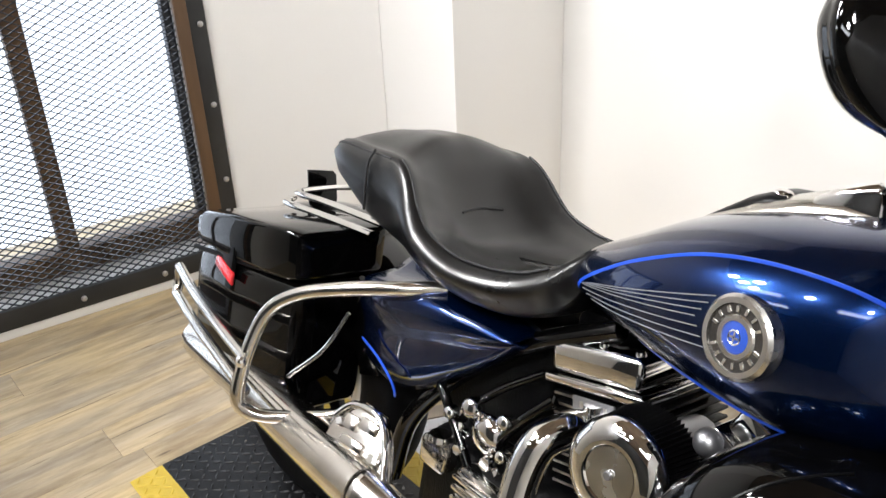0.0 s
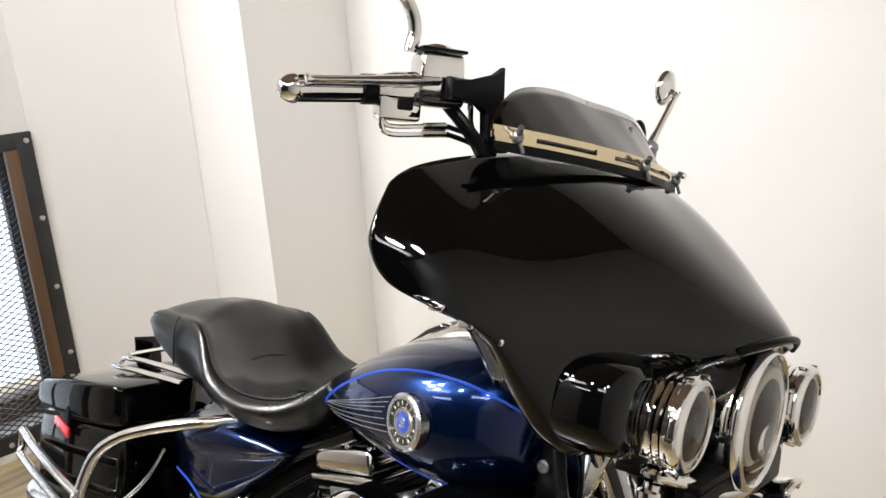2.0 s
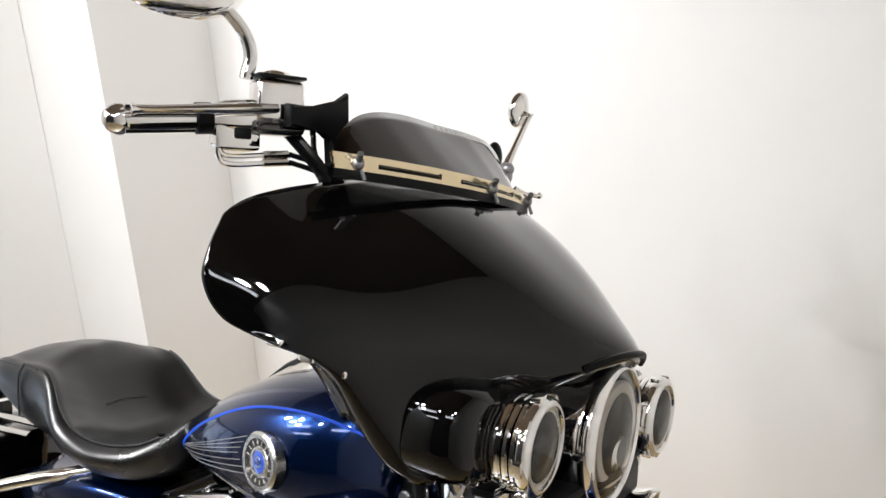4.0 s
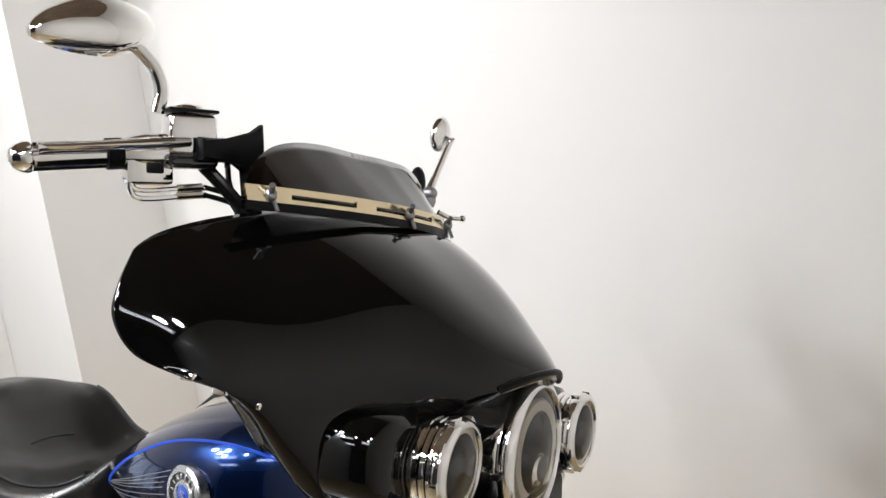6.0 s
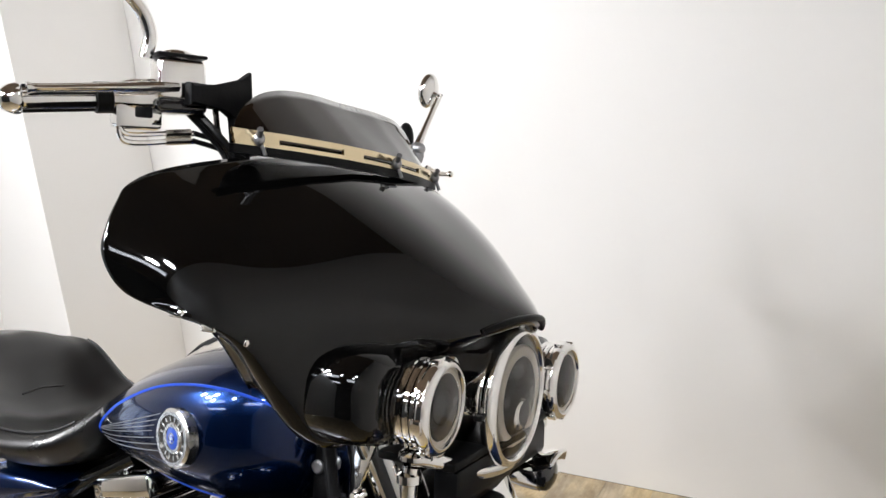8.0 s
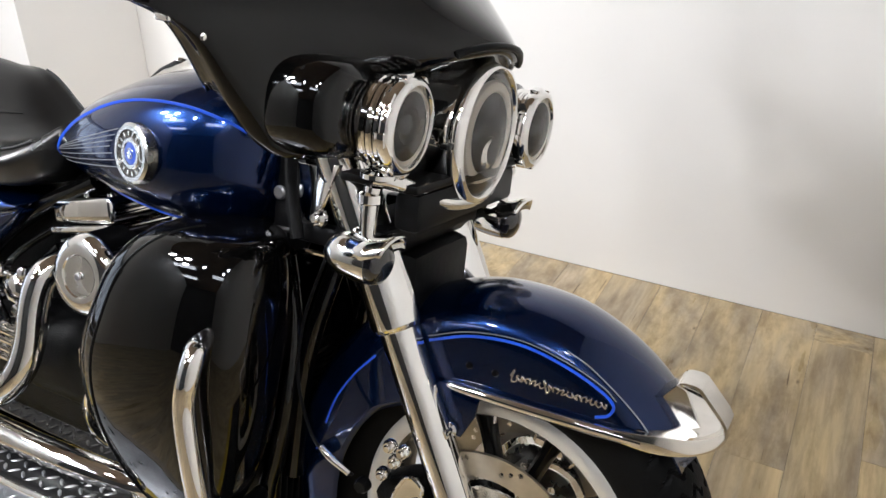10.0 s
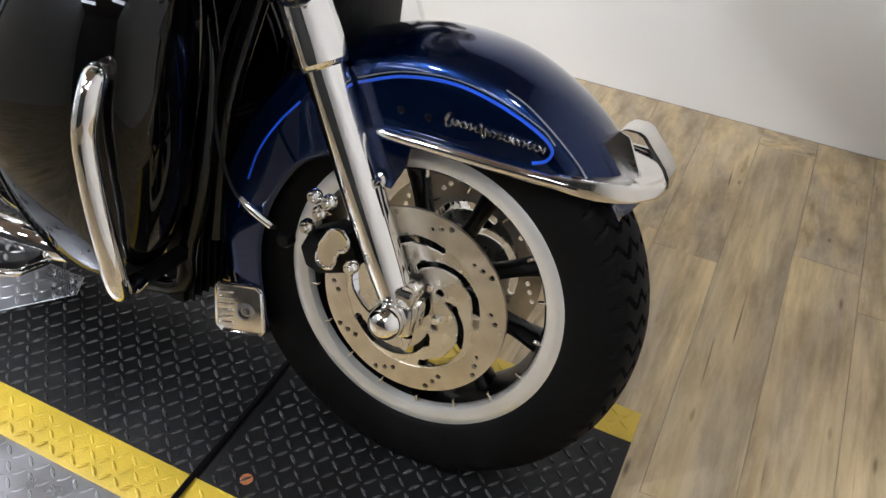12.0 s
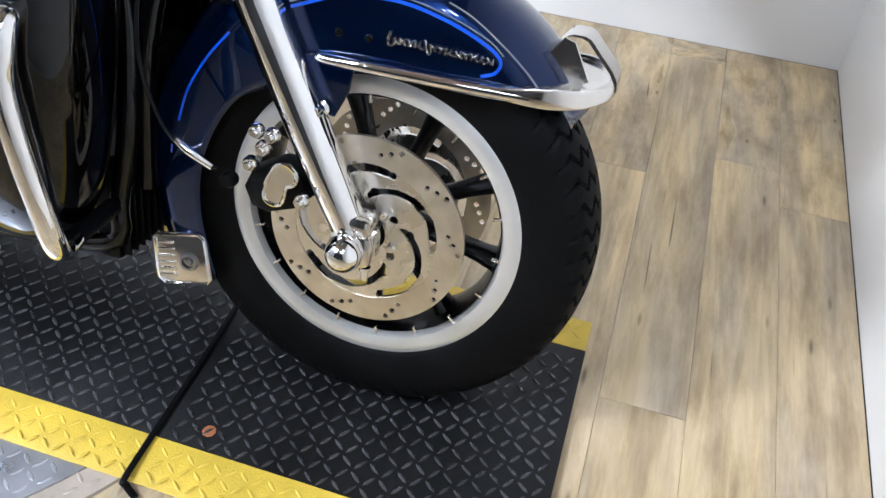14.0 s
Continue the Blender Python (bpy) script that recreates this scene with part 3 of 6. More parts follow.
def rotor_mesh(r0, r1, rings, thick):
    sectors = 640
    bm = bmesh.new()
    vs = [[bm.verts.new(((r0 + (r1 - r0) * i / rings) * math.cos(2 * math.pi * j / sectors), 0, (r0 + (r1 - r0) * i / rings) * math.sin(2 * math.pi * j / sectors))) for j in range(sectors)] for i in range(rings + 1)]

    def open_at(r, a):
        for k in range(5):
            end = radians(-4 - 72 * k)
            # five long slots that spiral outward
            d = (end + radians(96) - a) % (2 * math.pi)
            if d < radians(96):
                t = d / radians(96)
                mid = float(np.interp(t, SLOT_T, SLOT_R))
                cap = min(1.0, (max(min(t, 1 - t), 0.0) / 0.035) ** 0.5 + 0.15)
                if abs(r - mid) < (0.0064 + 0.002 * max(0.0, 0.3 - t)) * cap:
                    return True
            for da, rr, size in ((14, 0.066, 0.0070), (40, 0.050, 0.0064)):
                aa = end + radians(da)
                x, z = r * math.cos(a) - rr * math.cos(aa), r * math.sin(a) - rr * math.sin(aa)
                if x * x + z * z < size * size:
                    return True
        for k in range(10):
            for da, rr in ((0.0, 0.138), (0.10, 0.130), (0.20, 0.123)):
                aa = 2 * math.pi * k / 10 + da
                x, z = r * math.cos(a) - rr * math.cos(aa), r * math.sin(a) - rr * math.sin(aa)
                if x * x + z * z < 0.0040 ** 2:
                    return True
        return False

    for i in range(rings):
        for j in range(sectors):
            if not open_at(r0 + (r1 - r0) * (i + 0.5) / rings, 2 * math.pi * (j + 0.5) / sectors):
                bm.faces.new((vs[i][j], vs[i][(j + 1) % sectors], vs[i + 1][(j + 1) % sectors], vs[i + 1][j]))
    bmesh.ops.delete(bm, geom=[v for v in bm.verts if not v.link_faces], context="VERTS")
    got = bmesh.ops.extrude_face_region(bm, geom=bm.faces[:])
    bmesh.ops.translate(bm, vec=(0, -thick, 0), verts=[g for g in got["geom"] if isinstance(g, bmesh.types.BMVert)])
    return bm


rotor_data = finish("brake_rotor", rotor_mesh(0.108, 0.146, 28, 0.006), ROTOR, 50)
carrier_data = finish("rotor_carrier", rotor_mesh(0.030, 0.1079, 54, 0.0045), CARRIER, 50)
for side in (-1, 1):
    ro = tagged(new("brake_rotor", rotor_data), "slotted steel brake rotor")
    ro.parent = front_wheel
    ro.matrix_local = pose(0, -0.078 if side < 0 else 0.083, 0, 0, 0 if side < 0 else 10, 0)
    carrier = tagged(new("rotor_carrier", carrier_data), "smooth satin steel rotor centre")
    carrier.parent = ro
    for k in range(5):
        a = 2 * math.pi * k / 5 + 0.95
        part("rotor_bolt", lathe([(0, 0.008), (0.005, 0.008), (0.007, 0.005), (0.007, 0)], (0.044 * math.cos(a), -0.0835 * (1 if side < 0 else -1.05), 0.044 * math.sin(a)), (0, side, 0), 12), CHROME, front_wheel)

# fork legs, their covers and the axle
def fork_point(z, y, off=0.0):
    return (0.0 - (z - 0.322) * 0.5 + off, y, z)


for side in (-1, 1):
    y = side * 0.118
    leg = part("fork_leg", tube([fork_point(0.335, y), fork_point(0.39, y), fork_point(0.46, y), fork_point(0.645, y)], [0.025, 0.0285, 0.0295, 0.0295], 24, 4), CHROME, BIKE, "chrome fork slider")
    part("fork_cover", merge(tube([fork_point(0.636, y), fork_point(0.642, y), fork_point(0.66, y), fork_point(0.80, y), fork_point(0.90, y)], [0.031, 0.0365, 0.0375, 0.0385, 0.039], 24, 3)), CHROME, BIKE, "wider chrome fork cover")
    part("axle_clamp", merge(box(-0.034, 0.03, y - 0.027, y + 0.027, 0.296, 0.348, 0.012), box(-0.02, 0.024, y - 0.022, y + 0.022, 0.34, 0.37, 0.008)), CHROME_SOFT, BIKE)
    for dx in (-0.024, 0.02):
        part("clamp_stud", lathe([(0, 0.02), (0.005, 0.02), (0.006, 0.006), (0.0085, 0.006), (0.0085, 0)], (dx, y + side * 0.012, 0.296), (0, 0, -1), 10), CHROME, BIKE)
part("axle_cap", lathe([(0, 0.034), (0.012, 0.032), (0.021, 0.025), (0.0255, 0.014), (0.026, 0.0), (0.018, -0.004)], (-0.004, -0.144, 0.322), (0, -1, 0), 28, 3), CHROME, BIKE, "domed chrome axle cap")
part("axle_shaft", tube([(0, -0.142, 0.322), (0, 0.15, 0.322)], 0.013, 14, smooth=False), STEEL_GREY, BIKE)

# brake caliper, its badge plate, bolts and hose
cal = part("brake_caliper", slab([(-0.030, -0.040), (0.018, -0.040), (0.030, -0.015), (0.028, 0.028), (0.010, 0.050), (-0.020, 0.052), (-0.036, 0.032), (-0.040, -0.010)], 0.046, axis_matrix((-0.128, -0.093, 0.405), (0, -1, 0), (-0.447, 0, 0.894)) , 0.008), ENGINE_BLACK, BIKE, "black brake caliper")
KIDNEY = [(-0.022, -0.024), (-0.020, -0.002), (-0.012, 0.015), (-0.003, 0.029), (0.012, 0.030), (0.024, 0.019), (0.021, 0.004), (0.010, -0.002), (0.007, -0.015), (0.001, -0.030), (-0.012, -0.032)]
part("badge_ring", tube([(-0.117 + x, -0.150, 0.414 + z) for x, z in KIDNEY], 0.0028, 8, 3, closed=True), CHROME, cal)
part("badge_face", slab([(x * 0.97, z * 0.97) for x, z in KIDNEY[::-1]], 0.010, Matrix(((1, 0, 0, -0.117), (0, 0, -1, -0.140), (0, 1, 0, 0.414), (0, 0, 0, 1))), 0.001, 1), CHROME_SOFT, cal, "worn satin caliper badge")
for c in ((-0.140, -0.147, 0.462), (-0.128, -0.147, 0.482), (-0.084, -0.147, 0.398), (-0.158, -0.147, 0.436), (-0.150, -0.147, 0.484)):
    part("caliper_bolt", merge(bolt_head(c, (0, -1, 0), 0.011, 0.012), bolt_head((c[0], c[1] - 0.011, c[2]), (0, -1, 0), 0.006, 0.006)), CHROME, cal)
part("banjo", lathe([(0, 0.016), (0.009, 0.016), (0.012, 0.01), (0.012, 0)], (-0.19, -0.146, 0.405), (0, -1, 0), 14), PLASTIC, cal)
cal.location = (0.015, 0, -0.014)
hose = part("brake_hose", tube([(-0.19, -0.158, 0.405), (-0.215, -0.165, 0.418), (-0.262, -0.165, 0.45), (-0.300, -0.155, 0.53), (-0.305, -0.14, 0.62), (-0.285, -0.12, 0.72), (-0.27, -0.10, 0.80)], 0.0028, 8, 7), PLASTIC, BIKE, "thin black brake hose")
part("hose_fitting", tube([(-0.196, -0.159, 0.407), (-0.228, -0.165, 0.425), (-0.245, -0.165, 0.437)], [0.0055, 0.006, 0.0045], 10, 4), CHROME_SOFT, hose)

# front fender
FEND_A0, FEND_A1 = 40.0, 212.0


def fender_outer(deg):
    return float(np.interp(deg, [40, 60, 80, 100, 130, 160, 190, 212], [0.352, 0.368, 0.381, 0.386, 0.382, 0.374, 0.366, 0.362]))


def fender_depth(deg):
    edge = 0.246 / max(math.sin(radians(deg)), 0.2)
    front = fender_outer(deg) - min(edge, fender_outer(deg) - 0.018)
    rear = float(np.interp(deg, [100, 125, 140, 200, 212], [0.14, 0.15, 0.128, 0.10, 0.085]))
    w = float(np.interp(deg, [95, 128], [0, 1]))
    return front * (1 - w) + rear * w


def fender_half(deg):
    return float(np.interp(deg, [40, 50, 80, 130, 212], [0.080, 0.087, 0.094, 0.094, 0.086]))


def fender_ring(deg, grow=0.0):
    ro, dep, hw = fender_outer(deg) + grow, fender_depth(deg) - grow * 0, fender_half(deg) + grow
    crown = 0.062
    pts = []
    a = radians(deg)
    prof = []
    low = min(dep, 0.5)
    for t in np.linspace(0, 1, 7):
        prof.append((-hw, -low + (low - crown) * t) if low > crown else (-hw * (1 - 0.0), -low))
    for t in np.linspace(0.06, 1.94, 21):
        q = math.pi * t / 2
        prof.append((-hw * math.cos(q), -crown + crown * math.sin(q) ** 0.9))
    for t in np.linspace(1, 0, 7):
        prof.append((hw, -low + (low - crown) * t) if low > crown else (hw, -low))
    for yy, dr in prof:
        r = ro + max(dr, -low)
        pts.append((math.cos(a) * r, yy, 0.322 + math.sin(a) * r))
    return pts


fender = part("front_fender", grid([fender_ring(d) for d in np.linspace(FEND_A0, FEND_A1, 60)]), BLUE, BIKE, "dark metallic blue front fender", 60)
solid = fender.modifiers.new("thickness", "SOLIDIFY")
solid.thickness, solid.offset = 0.003, -1


def on_fender(x, z, lift=0.001, side=-1):
    return (x, side * (fender_half(math.degrees(math.atan2(z - 0.322, x))) + lift), z)


stripe = [(-0.118, 0.622), (-0.054, 0.646), (0.019, 0.654), (0.084, 0.642), (0.135, 0.622), (0.156, 0.606), (0.152, 0.590), (0.135, 0.582)]
part("fender_stripe", tube([on_fender(x, z) for x, z in stripe], 0.0023, 6, 8, flat=0.5, up=(0, 1, 0)), BRIGHT_BLUE, fender, "bright blue pinstripe")
part("fender_pinstripe", tube([on_fender(x * 1.02, z + 0.006, 0.0008) for x, z in stripe[:6]], 0.0010, 5, 8, flat=0.5, up=(0, 1, 0)), SILVER_LINE, fender, "thin silver pinstripe")
part("fender_stripe", tube([on_fender(x, z) for x, z in ((-0.205, 0.572), (-0.24, 0.53), (-0.27, 0.48), (-0.287, 0.43))], 0.0018, 6, 8, flat=0.5, up=(0, 1, 0)), BRIGHT_BLUE, fender, "bright blue pinstripe")
part("fender_stripe", tube([on_fender(x, z) for x, z in ((-0.300, 0.39), (-0.318, 0.30), (-0.312, 0.24))], 0.0010, 6, 8, flat=0.5, up=(0, 1, 0)), BRIGHT_BLUE, fender, "bright blue pinstripe")
part("fender_pinstripe", tube([on_fender(x, z, 0.0006) for x, z in ((0.085, 0.664), (0.118, 0.650), (0.160, 0.622), (0.190, 0.598), (0.208, 0.580))], 0.0011, 5, 8, flat=0.5, up=(0, 1, 0)), SILVER_LINE, fender, "thin silver pinstripe")
# chrome side trim and the wrap-round tip
for side in (-1, 1):
    part("side_trim", tube([(-0.085, side * 0.097, 0.566), (-0.06, side * 0.099, 0.566), (0.08, side * 0.098, 0.567), (0.20, side * 0.092, 0.568)], [0.003, 0.0075, 0.0085, 0.009], 10, 6), CHROME, fender, "chrome lower trim strip")
    for z, x in ((0.602, -0.052), (0.602, -0.012)):
        part("stud", lathe([(0, 0.004), (0.004, 0.003), (0.0055, 0)], on_fender(x, z, 0, side), (0, side, 0), 12), WHEEL_BLACK, fender)


def band(path, half_height, thick, n=8):
    """An upright flat band along a path."""
    pts = curve_points(path, n)
    rows = []
    for i, p in enumerate(pts):
        a, b = pts[max(i - 1, 0)], pts[min(i + 1, len(pts) - 1)]
        d = Vector(b[:3] - a[:3]).normalized()
        lean = Vector((0, 0, 1))
        out = d.cross(lean).normalized()
        c = Vector(p[:3])
        h = p[3] if len(p) > 3 else half_height
        rows.append([c + lean * h + out * thick, c + lean * h * 0.6 + out * thick * 1.5, c - lean * h * 0.6 + out * thick * 1.5, c - lean * h + out * thick, c - lean * h - out * thick, c + lean * h - out * thick])
    return grid(rows, closed_v=True, cap=True)


tip = part("fender_tip", band([(0.165, -0.095, 0.569, 0.008), (0.215, -0.093, 0.572, 0.012), (0.252, -0.082, 0.575, 0.012), (0.276, -0.060, 0.577, 0.0105), (0.289, -0.028, 0.578, 0.0105), (0.289, 0.028, 0.578, 0.0105), (0.276, 0.060, 0.577, 0.0105), (0.252, 0.082, 0.575, 0.012), (0.215, 0.093, 0.572, 0.012)], 0.016, 0.004), CHROME_SOFT, fender, "worn chrome fender bumper")
part("tip_cap", slab([(0.19, -0.088), (0.250, -0.079), (0.273, -0.058), (0.285, -0.026), (0.285, 0.026), (0.273, 0.058), (0.250, 0.079), (0.19, 0.088)], 0.004, pose(0, 0, 0.577), 0.001, 1), CHROME_SOFT, fender, "worn chrome tip plate")
strap_rows = []
for x, z in [(0.206, 0.606), (0.213, 0.622), (0.226, 0.638), (0.232, 0.640), (0.246, 0.640), (0.254, 0.637), (0.288, 0.603), (0.295, 0.592), (0.297, 0.580)]:
    strap_rows.append([(x, -0.034, z), (x - 0.0035, -0.034, z - 0.003), (x - 0.0035, 0.020, z - 0.003), (x, 0.020, z)])
part("bumper_strap", grid(strap_rows, closed_v=True, cap=True), CHROME_SOFT, fender, "flat chrome bumper strap", 20)
part("bumper_web", slab([(0.200, 0.606), (0.222, 0.636), (0.236, 0.632), (0.262, 0.586), (0.246, 0.578), (0.214, 0.580)], 0.004, Matrix(((1, 0, 0, 0), (0, 0, -1, -0.034), (0, 1, 0, 0), (0, 0, 0, 1))), 0.001, 1), CHROME_SOFT, fender, "chrome web under the bumper strap")
# raised script as plain strokes
sx0, sx1, sz = 0.012, 0.150, 0.607
squiggle = []
for i in range(58):
    t = i / 57
    tall = 0.0105 if i in (1, 2, 3, 21, 22, 23) else 0.0042
    squiggle.append((sx0 + (sx1 - sx0) * t + 0.0030 * math.sin(i * 2.3), -0.0965, sz - 0.003 * t + tall * math.sin(i * 1.9)))
part("script_badge", tube(squiggle, 0.0015, 6, 3), CHROME_SOFT, fender, "chrome script badge as plain strokes")
# rear tip plate of the fender
PN, PC = Vector((0.22, -0.96, 0.10)).normalized(), Vector((-0.290, -0.094, 0.203))
pm = axis_matrix(PC, PN, (-0.10, 0, 1))
plate = part("fender_end_plate", slab([(-0.044, -0.038), (-0.034, -0.046), (0.036, -0.042), (0.044, -0.032), (0.044, 0.032), (0.036, 0.040), (-0.034, 0.040), (-0.044, 0.030)], 0.006, pm, 0.002), CHROME_SOFT, fender, "chrome end plate with an oval boss")
part("plate_rim", tube([pm @ Vector((x * 0.93, y * 0.93, 0.007)) for x, y in ((-0.044, -0.038), (-0.034, -0.046), (0.036, -0.042), (0.044, -0.032), (0.044, 0.032), (0.036, 0.040), (-0.034, 0.040), (-0.044, 0.030))], 0.0022, 6, smooth=False, closed=True), CHROME, plate)
part("oval_boss", merge(lathe([(0.010, 0.004), (0.014, 0.003), (0.016, 0)], (0, 0, 0), (0, 0, 1), 20), lathe([(0, 0.004), (0.005, 0.003), (0.007, 0)], (0, 0, 0), (0, 0, 1), 12)), STEEL_GREY, plate).matrix_local = pm @ pose(-0.004, -0.012, 0.006)
for k in range(6):
    part("plate_rib", box(-0.030 + 0.011 * k, -0.025 + 0.011 * k, 0.008, 0.034, 0.005, 0.008, 0.001, 1), CHROME, plate).matrix_local = pm
# bracket that ties the fender to the fork
for side in (-1, 1):
    br = part("fender_bracket", slab([(-0.036, -0.020), (0.034, -0.024), (0.030, 0.018), (0.014, 0.050), (-0.012, 0.054), (-0.030, 0.016)], 0.010, axis_matrix((-0.062, side * 0.092 if side < 0 else 0.105, 0.545), (0, -1, 0), (0, 0, 1)) @ pose(0, 0, 0, 0, 0, 90), 0.002), BLUE, BIKE)
    part("bracket_bolt", lathe([(0, 0.028), (0.008, 0.028), (0.0095, 0.024), (0.0095, 0.008), (0.013, 0.006), (0.013, 0)], (-0.066, side * 0.104, 0.502), (0, side, 0), 16), CHROME, br)

# headlight and its bucket
HL = (-0.135, 0.020, 0.911)
HA = Vector((1, 0.03, -0.03)).normalized()
head = part("headlight", lathe([(0.101, -0.085), (0.104, -0.03), (0.1035, 0.0), (0.098, 0.012), (0.0925, 0.016)], HL, HA, 56, 3), CHROME, BIKE, "large round headlight in a chrome ring")
part("trim_ring", lathe([(0.1035, 0.004), (0.1075, 0.008), (0.108, 0.016), (0.103, 0.024), (0.095, 0.027), (0.0915, 0.022)], HL, HA, 56, 3), CHROME, head)
part("reflector", lathe([(0.092, 0.012), (0.088, 0.004), (0.05, -0.006), (0, -0.012)], HL, HA, 40), LAMP_INSIDE, head, "dark grey lamp insert")
part("halo", lathe([(0.0735, 0.006), (0.072, 0.014), (0.060, 0.014), (0.057, 0.006)], HL, HA, 56, 3), HALO, head, "cream halo ring")
hm = axis_matrix(HL, HA)
for cx, cy, r in ((0.034, 0.0, 0.026), (-0.03, -0.012, 0.030), (0.0, 0.04, 0.016), (0.0, -0.04, 0.016)):
    part("projector", lathe([(r, -0.01), (r, 0.006), (r * 0.86, 0.010), (r * 0.5, 0.014), (0, 0.016)], (0, 0, 0), (0, 0, 1), 24), LENS_BLACK if r < 0.028 else CHROME_SOFT, head).matrix_local = hm @ pose(cx, cy, 0)
part("projector", lathe([(0.019, 0.0), (0.018, 0.004), (0.010, 0.008), (0, 0.009)], (0, 0, 0), (0, 0, 1), 24), LENS_BLACK, head, "dark projector eye").matrix_local = hm @ pose(-0.026, -0.012, 0.014)
lens = part("lens", lathe([(0.0915, 0.019), (0.088, 0.0235), (0.06, 0.031), (0, 0.036)], HL, HA, 48, 3), LENS, head, "clear glass lens")
lens.visible_shadow = False
part("clip", box(-0.006, 0.006, -0.004, 0.004, 0.0, 0.012, 0.002), PLASTIC, head).matrix_local = axis_matrix((HL[0] + 0.016, HL[1], HL[2] + 0.105), (0, 0, 1), (1, 0, 0))
part("clip", box(-0.006, 0.006, -0.004, 0.004, 0.0, 0.012, 0.002), PLASTIC, head).matrix_local = axis_matrix((HL[0] + 0.010, HL[1] - 0.106, HL[2] - 0.01), (0, -1, 0), (1, 0, 0))


def passing_lamp(c, aim):
    a = Vector(aim).normalized()
    lamp = part("passing_lamp", lathe([(0, -0.098), (0.018, -0.094), (0.036, -0.080), (0.050, -0.055), (0.0565, -0.025), (0.0575, -0.012)], c, a, 44, 3), CHROME, BIKE, "round chrome passing lamp")
    for h in (-0.014, -0.004, 0.006):
        part("band", lathe([(0.057, h - 0.004), (0.0605, h - 0.002), (0.0605, h + 0.002), (0.057, h + 0.004)], c, a, 44), CHROME, lamp)
    part("bezel", lathe([(0.0575, 0.008), (0.0635, 0.011), (0.064, 0.020), (0.060, 0.027), (0.0525, 0.029), (0.050, 0.022)], c, a, 44, 3), CHROME, lamp)
    part("halo", lathe([(0.0495, 0.014), (0.048, 0.019), (0.0425, 0.019), (0.041, 0.012)], c, a, 40, 2), HALO, lamp, "cream halo ring")
    part("reflector", lathe([(0.051, 0.018), (0.046, 0.006), (0.03, 0.0), (0, -0.004)], c, a, 36), LAMP_INSIDE, lamp, "dark grey lamp insert")
    m = axis_matrix(c, a)
    part("projector", lathe([(0.026, 0.0), (0.026, 0.008), (0.022, 0.014), (0.012, 0.019), (0, 0.021)], (0, 0, 0), (0, 0, 1), 24), LENS_BLACK, lamp).matrix_local = m @ pose(0, 0, 0)
    lens = part("lens", lathe([(0.051, 0.024), (0.046, 0.027), (0.03, 0.031), (0, 0.033)], c, a, 36, 2), LENS, lamp, "clear lens")
    lens.visible_shadow = False
    for k in range(8):
        b = math.pi / 4 * k + 0.2
        part("clip", box(-0.010, 0.010, -0.004, 0.004, 0.008, 0.023, 0.002), CHROME, lamp).matrix_local = m @ pose(0.0635 * math.cos(b), 0.0635 * math.sin(b), 0, 0, 0, math.degrees(b) + 90)
    return lamp


def signal_lamp(c, aim):
    a = Vector(aim).normalized()
    lamp = part("turn_signal", lathe([(0, -0.062), (0.014, -0.058), (0.027, -0.042), (0.032, -0.02), (0.0325, 0.012), (0.030, 0.014)], c, a, 32, 3), CHROME, BIKE, "bullet turn signal with a smoked lens")
    part("lens", lathe([(0.0305, 0.008), (0.0305, 0.018), (0.027, 0.028), (0.014, 0.035), (0, 0.037)], c, a, 28, 3), LENS_BLACK, lamp, "smoked black lens")
    m = axis_matrix(c, a)
    rows = []
    for i in range(9):
        q = radians(-75 + 150 * i / 8)
        rows.append([m @ Vector((0.0345 * math.cos(q), 0.0345 * math.sin(q), h)) + Vector((0, 0, 0.010 * (h > 0.03))) for h in (-0.015, 0.012, 0.034, 0.052 - 0.012 * abs(i - 4) / 4)])
    visor = part("visor", grid(rows), CHROME, lamp, "chrome visor")
    s = visor.modifiers.new("thickness", "SOLIDIFY")
    s.thickness = 0.002
    return lamp


for c, aim in (((-0.156, -0.182, 0.935), (1, 0.05, -0.04)), ((-0.126, 0.192, 0.904), (1, 0.0, -0.03))):
    passing_lamp(c, aim)
for c in ((-0.178, -0.188, 0.752), (-0.142, 0.172, 0.750)):
    signal_lamp(c, (1, 0.0, -0.04))
    s = -1 if c[1] < 0 else 1
    post = part("lamp_post", merge(tube([(c[0] + 0.0, c[1], c[2] + 0.03), (c[0], c[1], c[2] + 0.07), (c[0] + 0.004, c[1], c[2] + 0.10)], [0.010, 0.012, 0.012], 14, 4), lathe([(0.012, 0.0), (0.017, 0.003), (0.017, 0.014), (0.012, 0.018)], (c[0], c[1], c[2] + 0.075), (0, 0, 1), 18), lathe([(0.014, 0.0), (0.024, 0.004), (0.024, 0.010), (0.016, 0.014)], (c[0] + 0.01, c[1], c[2] + 0.108), (0, 0, 1), 22)), CHROME, BIKE, "chrome lamp post")
# lamp bar below the headlight
part("lamp_bar", tube([(-0.175, -0.190, 0.862), (-0.145, -0.165, 0.856), (-0.130, -0.10, 0.826), (-0.124, -0.02, 0.812), (-0.126, 0.06, 0.814), (-0.140, 0.13, 0.838), (-0.150, 0.185, 0.842)], 0.0105, 16, 7), CHROME, BIKE, "bent chrome lamp bar")
part("lamp_bar_bracket", merge(box(-0.24, -0.12, -0.17, 0.17, 0.845, 0.858, 0.004), box(-0.16, -0.12, -0.16, 0.16, 0.79, 0.845, 0.01)), PLASTIC, BIKE)
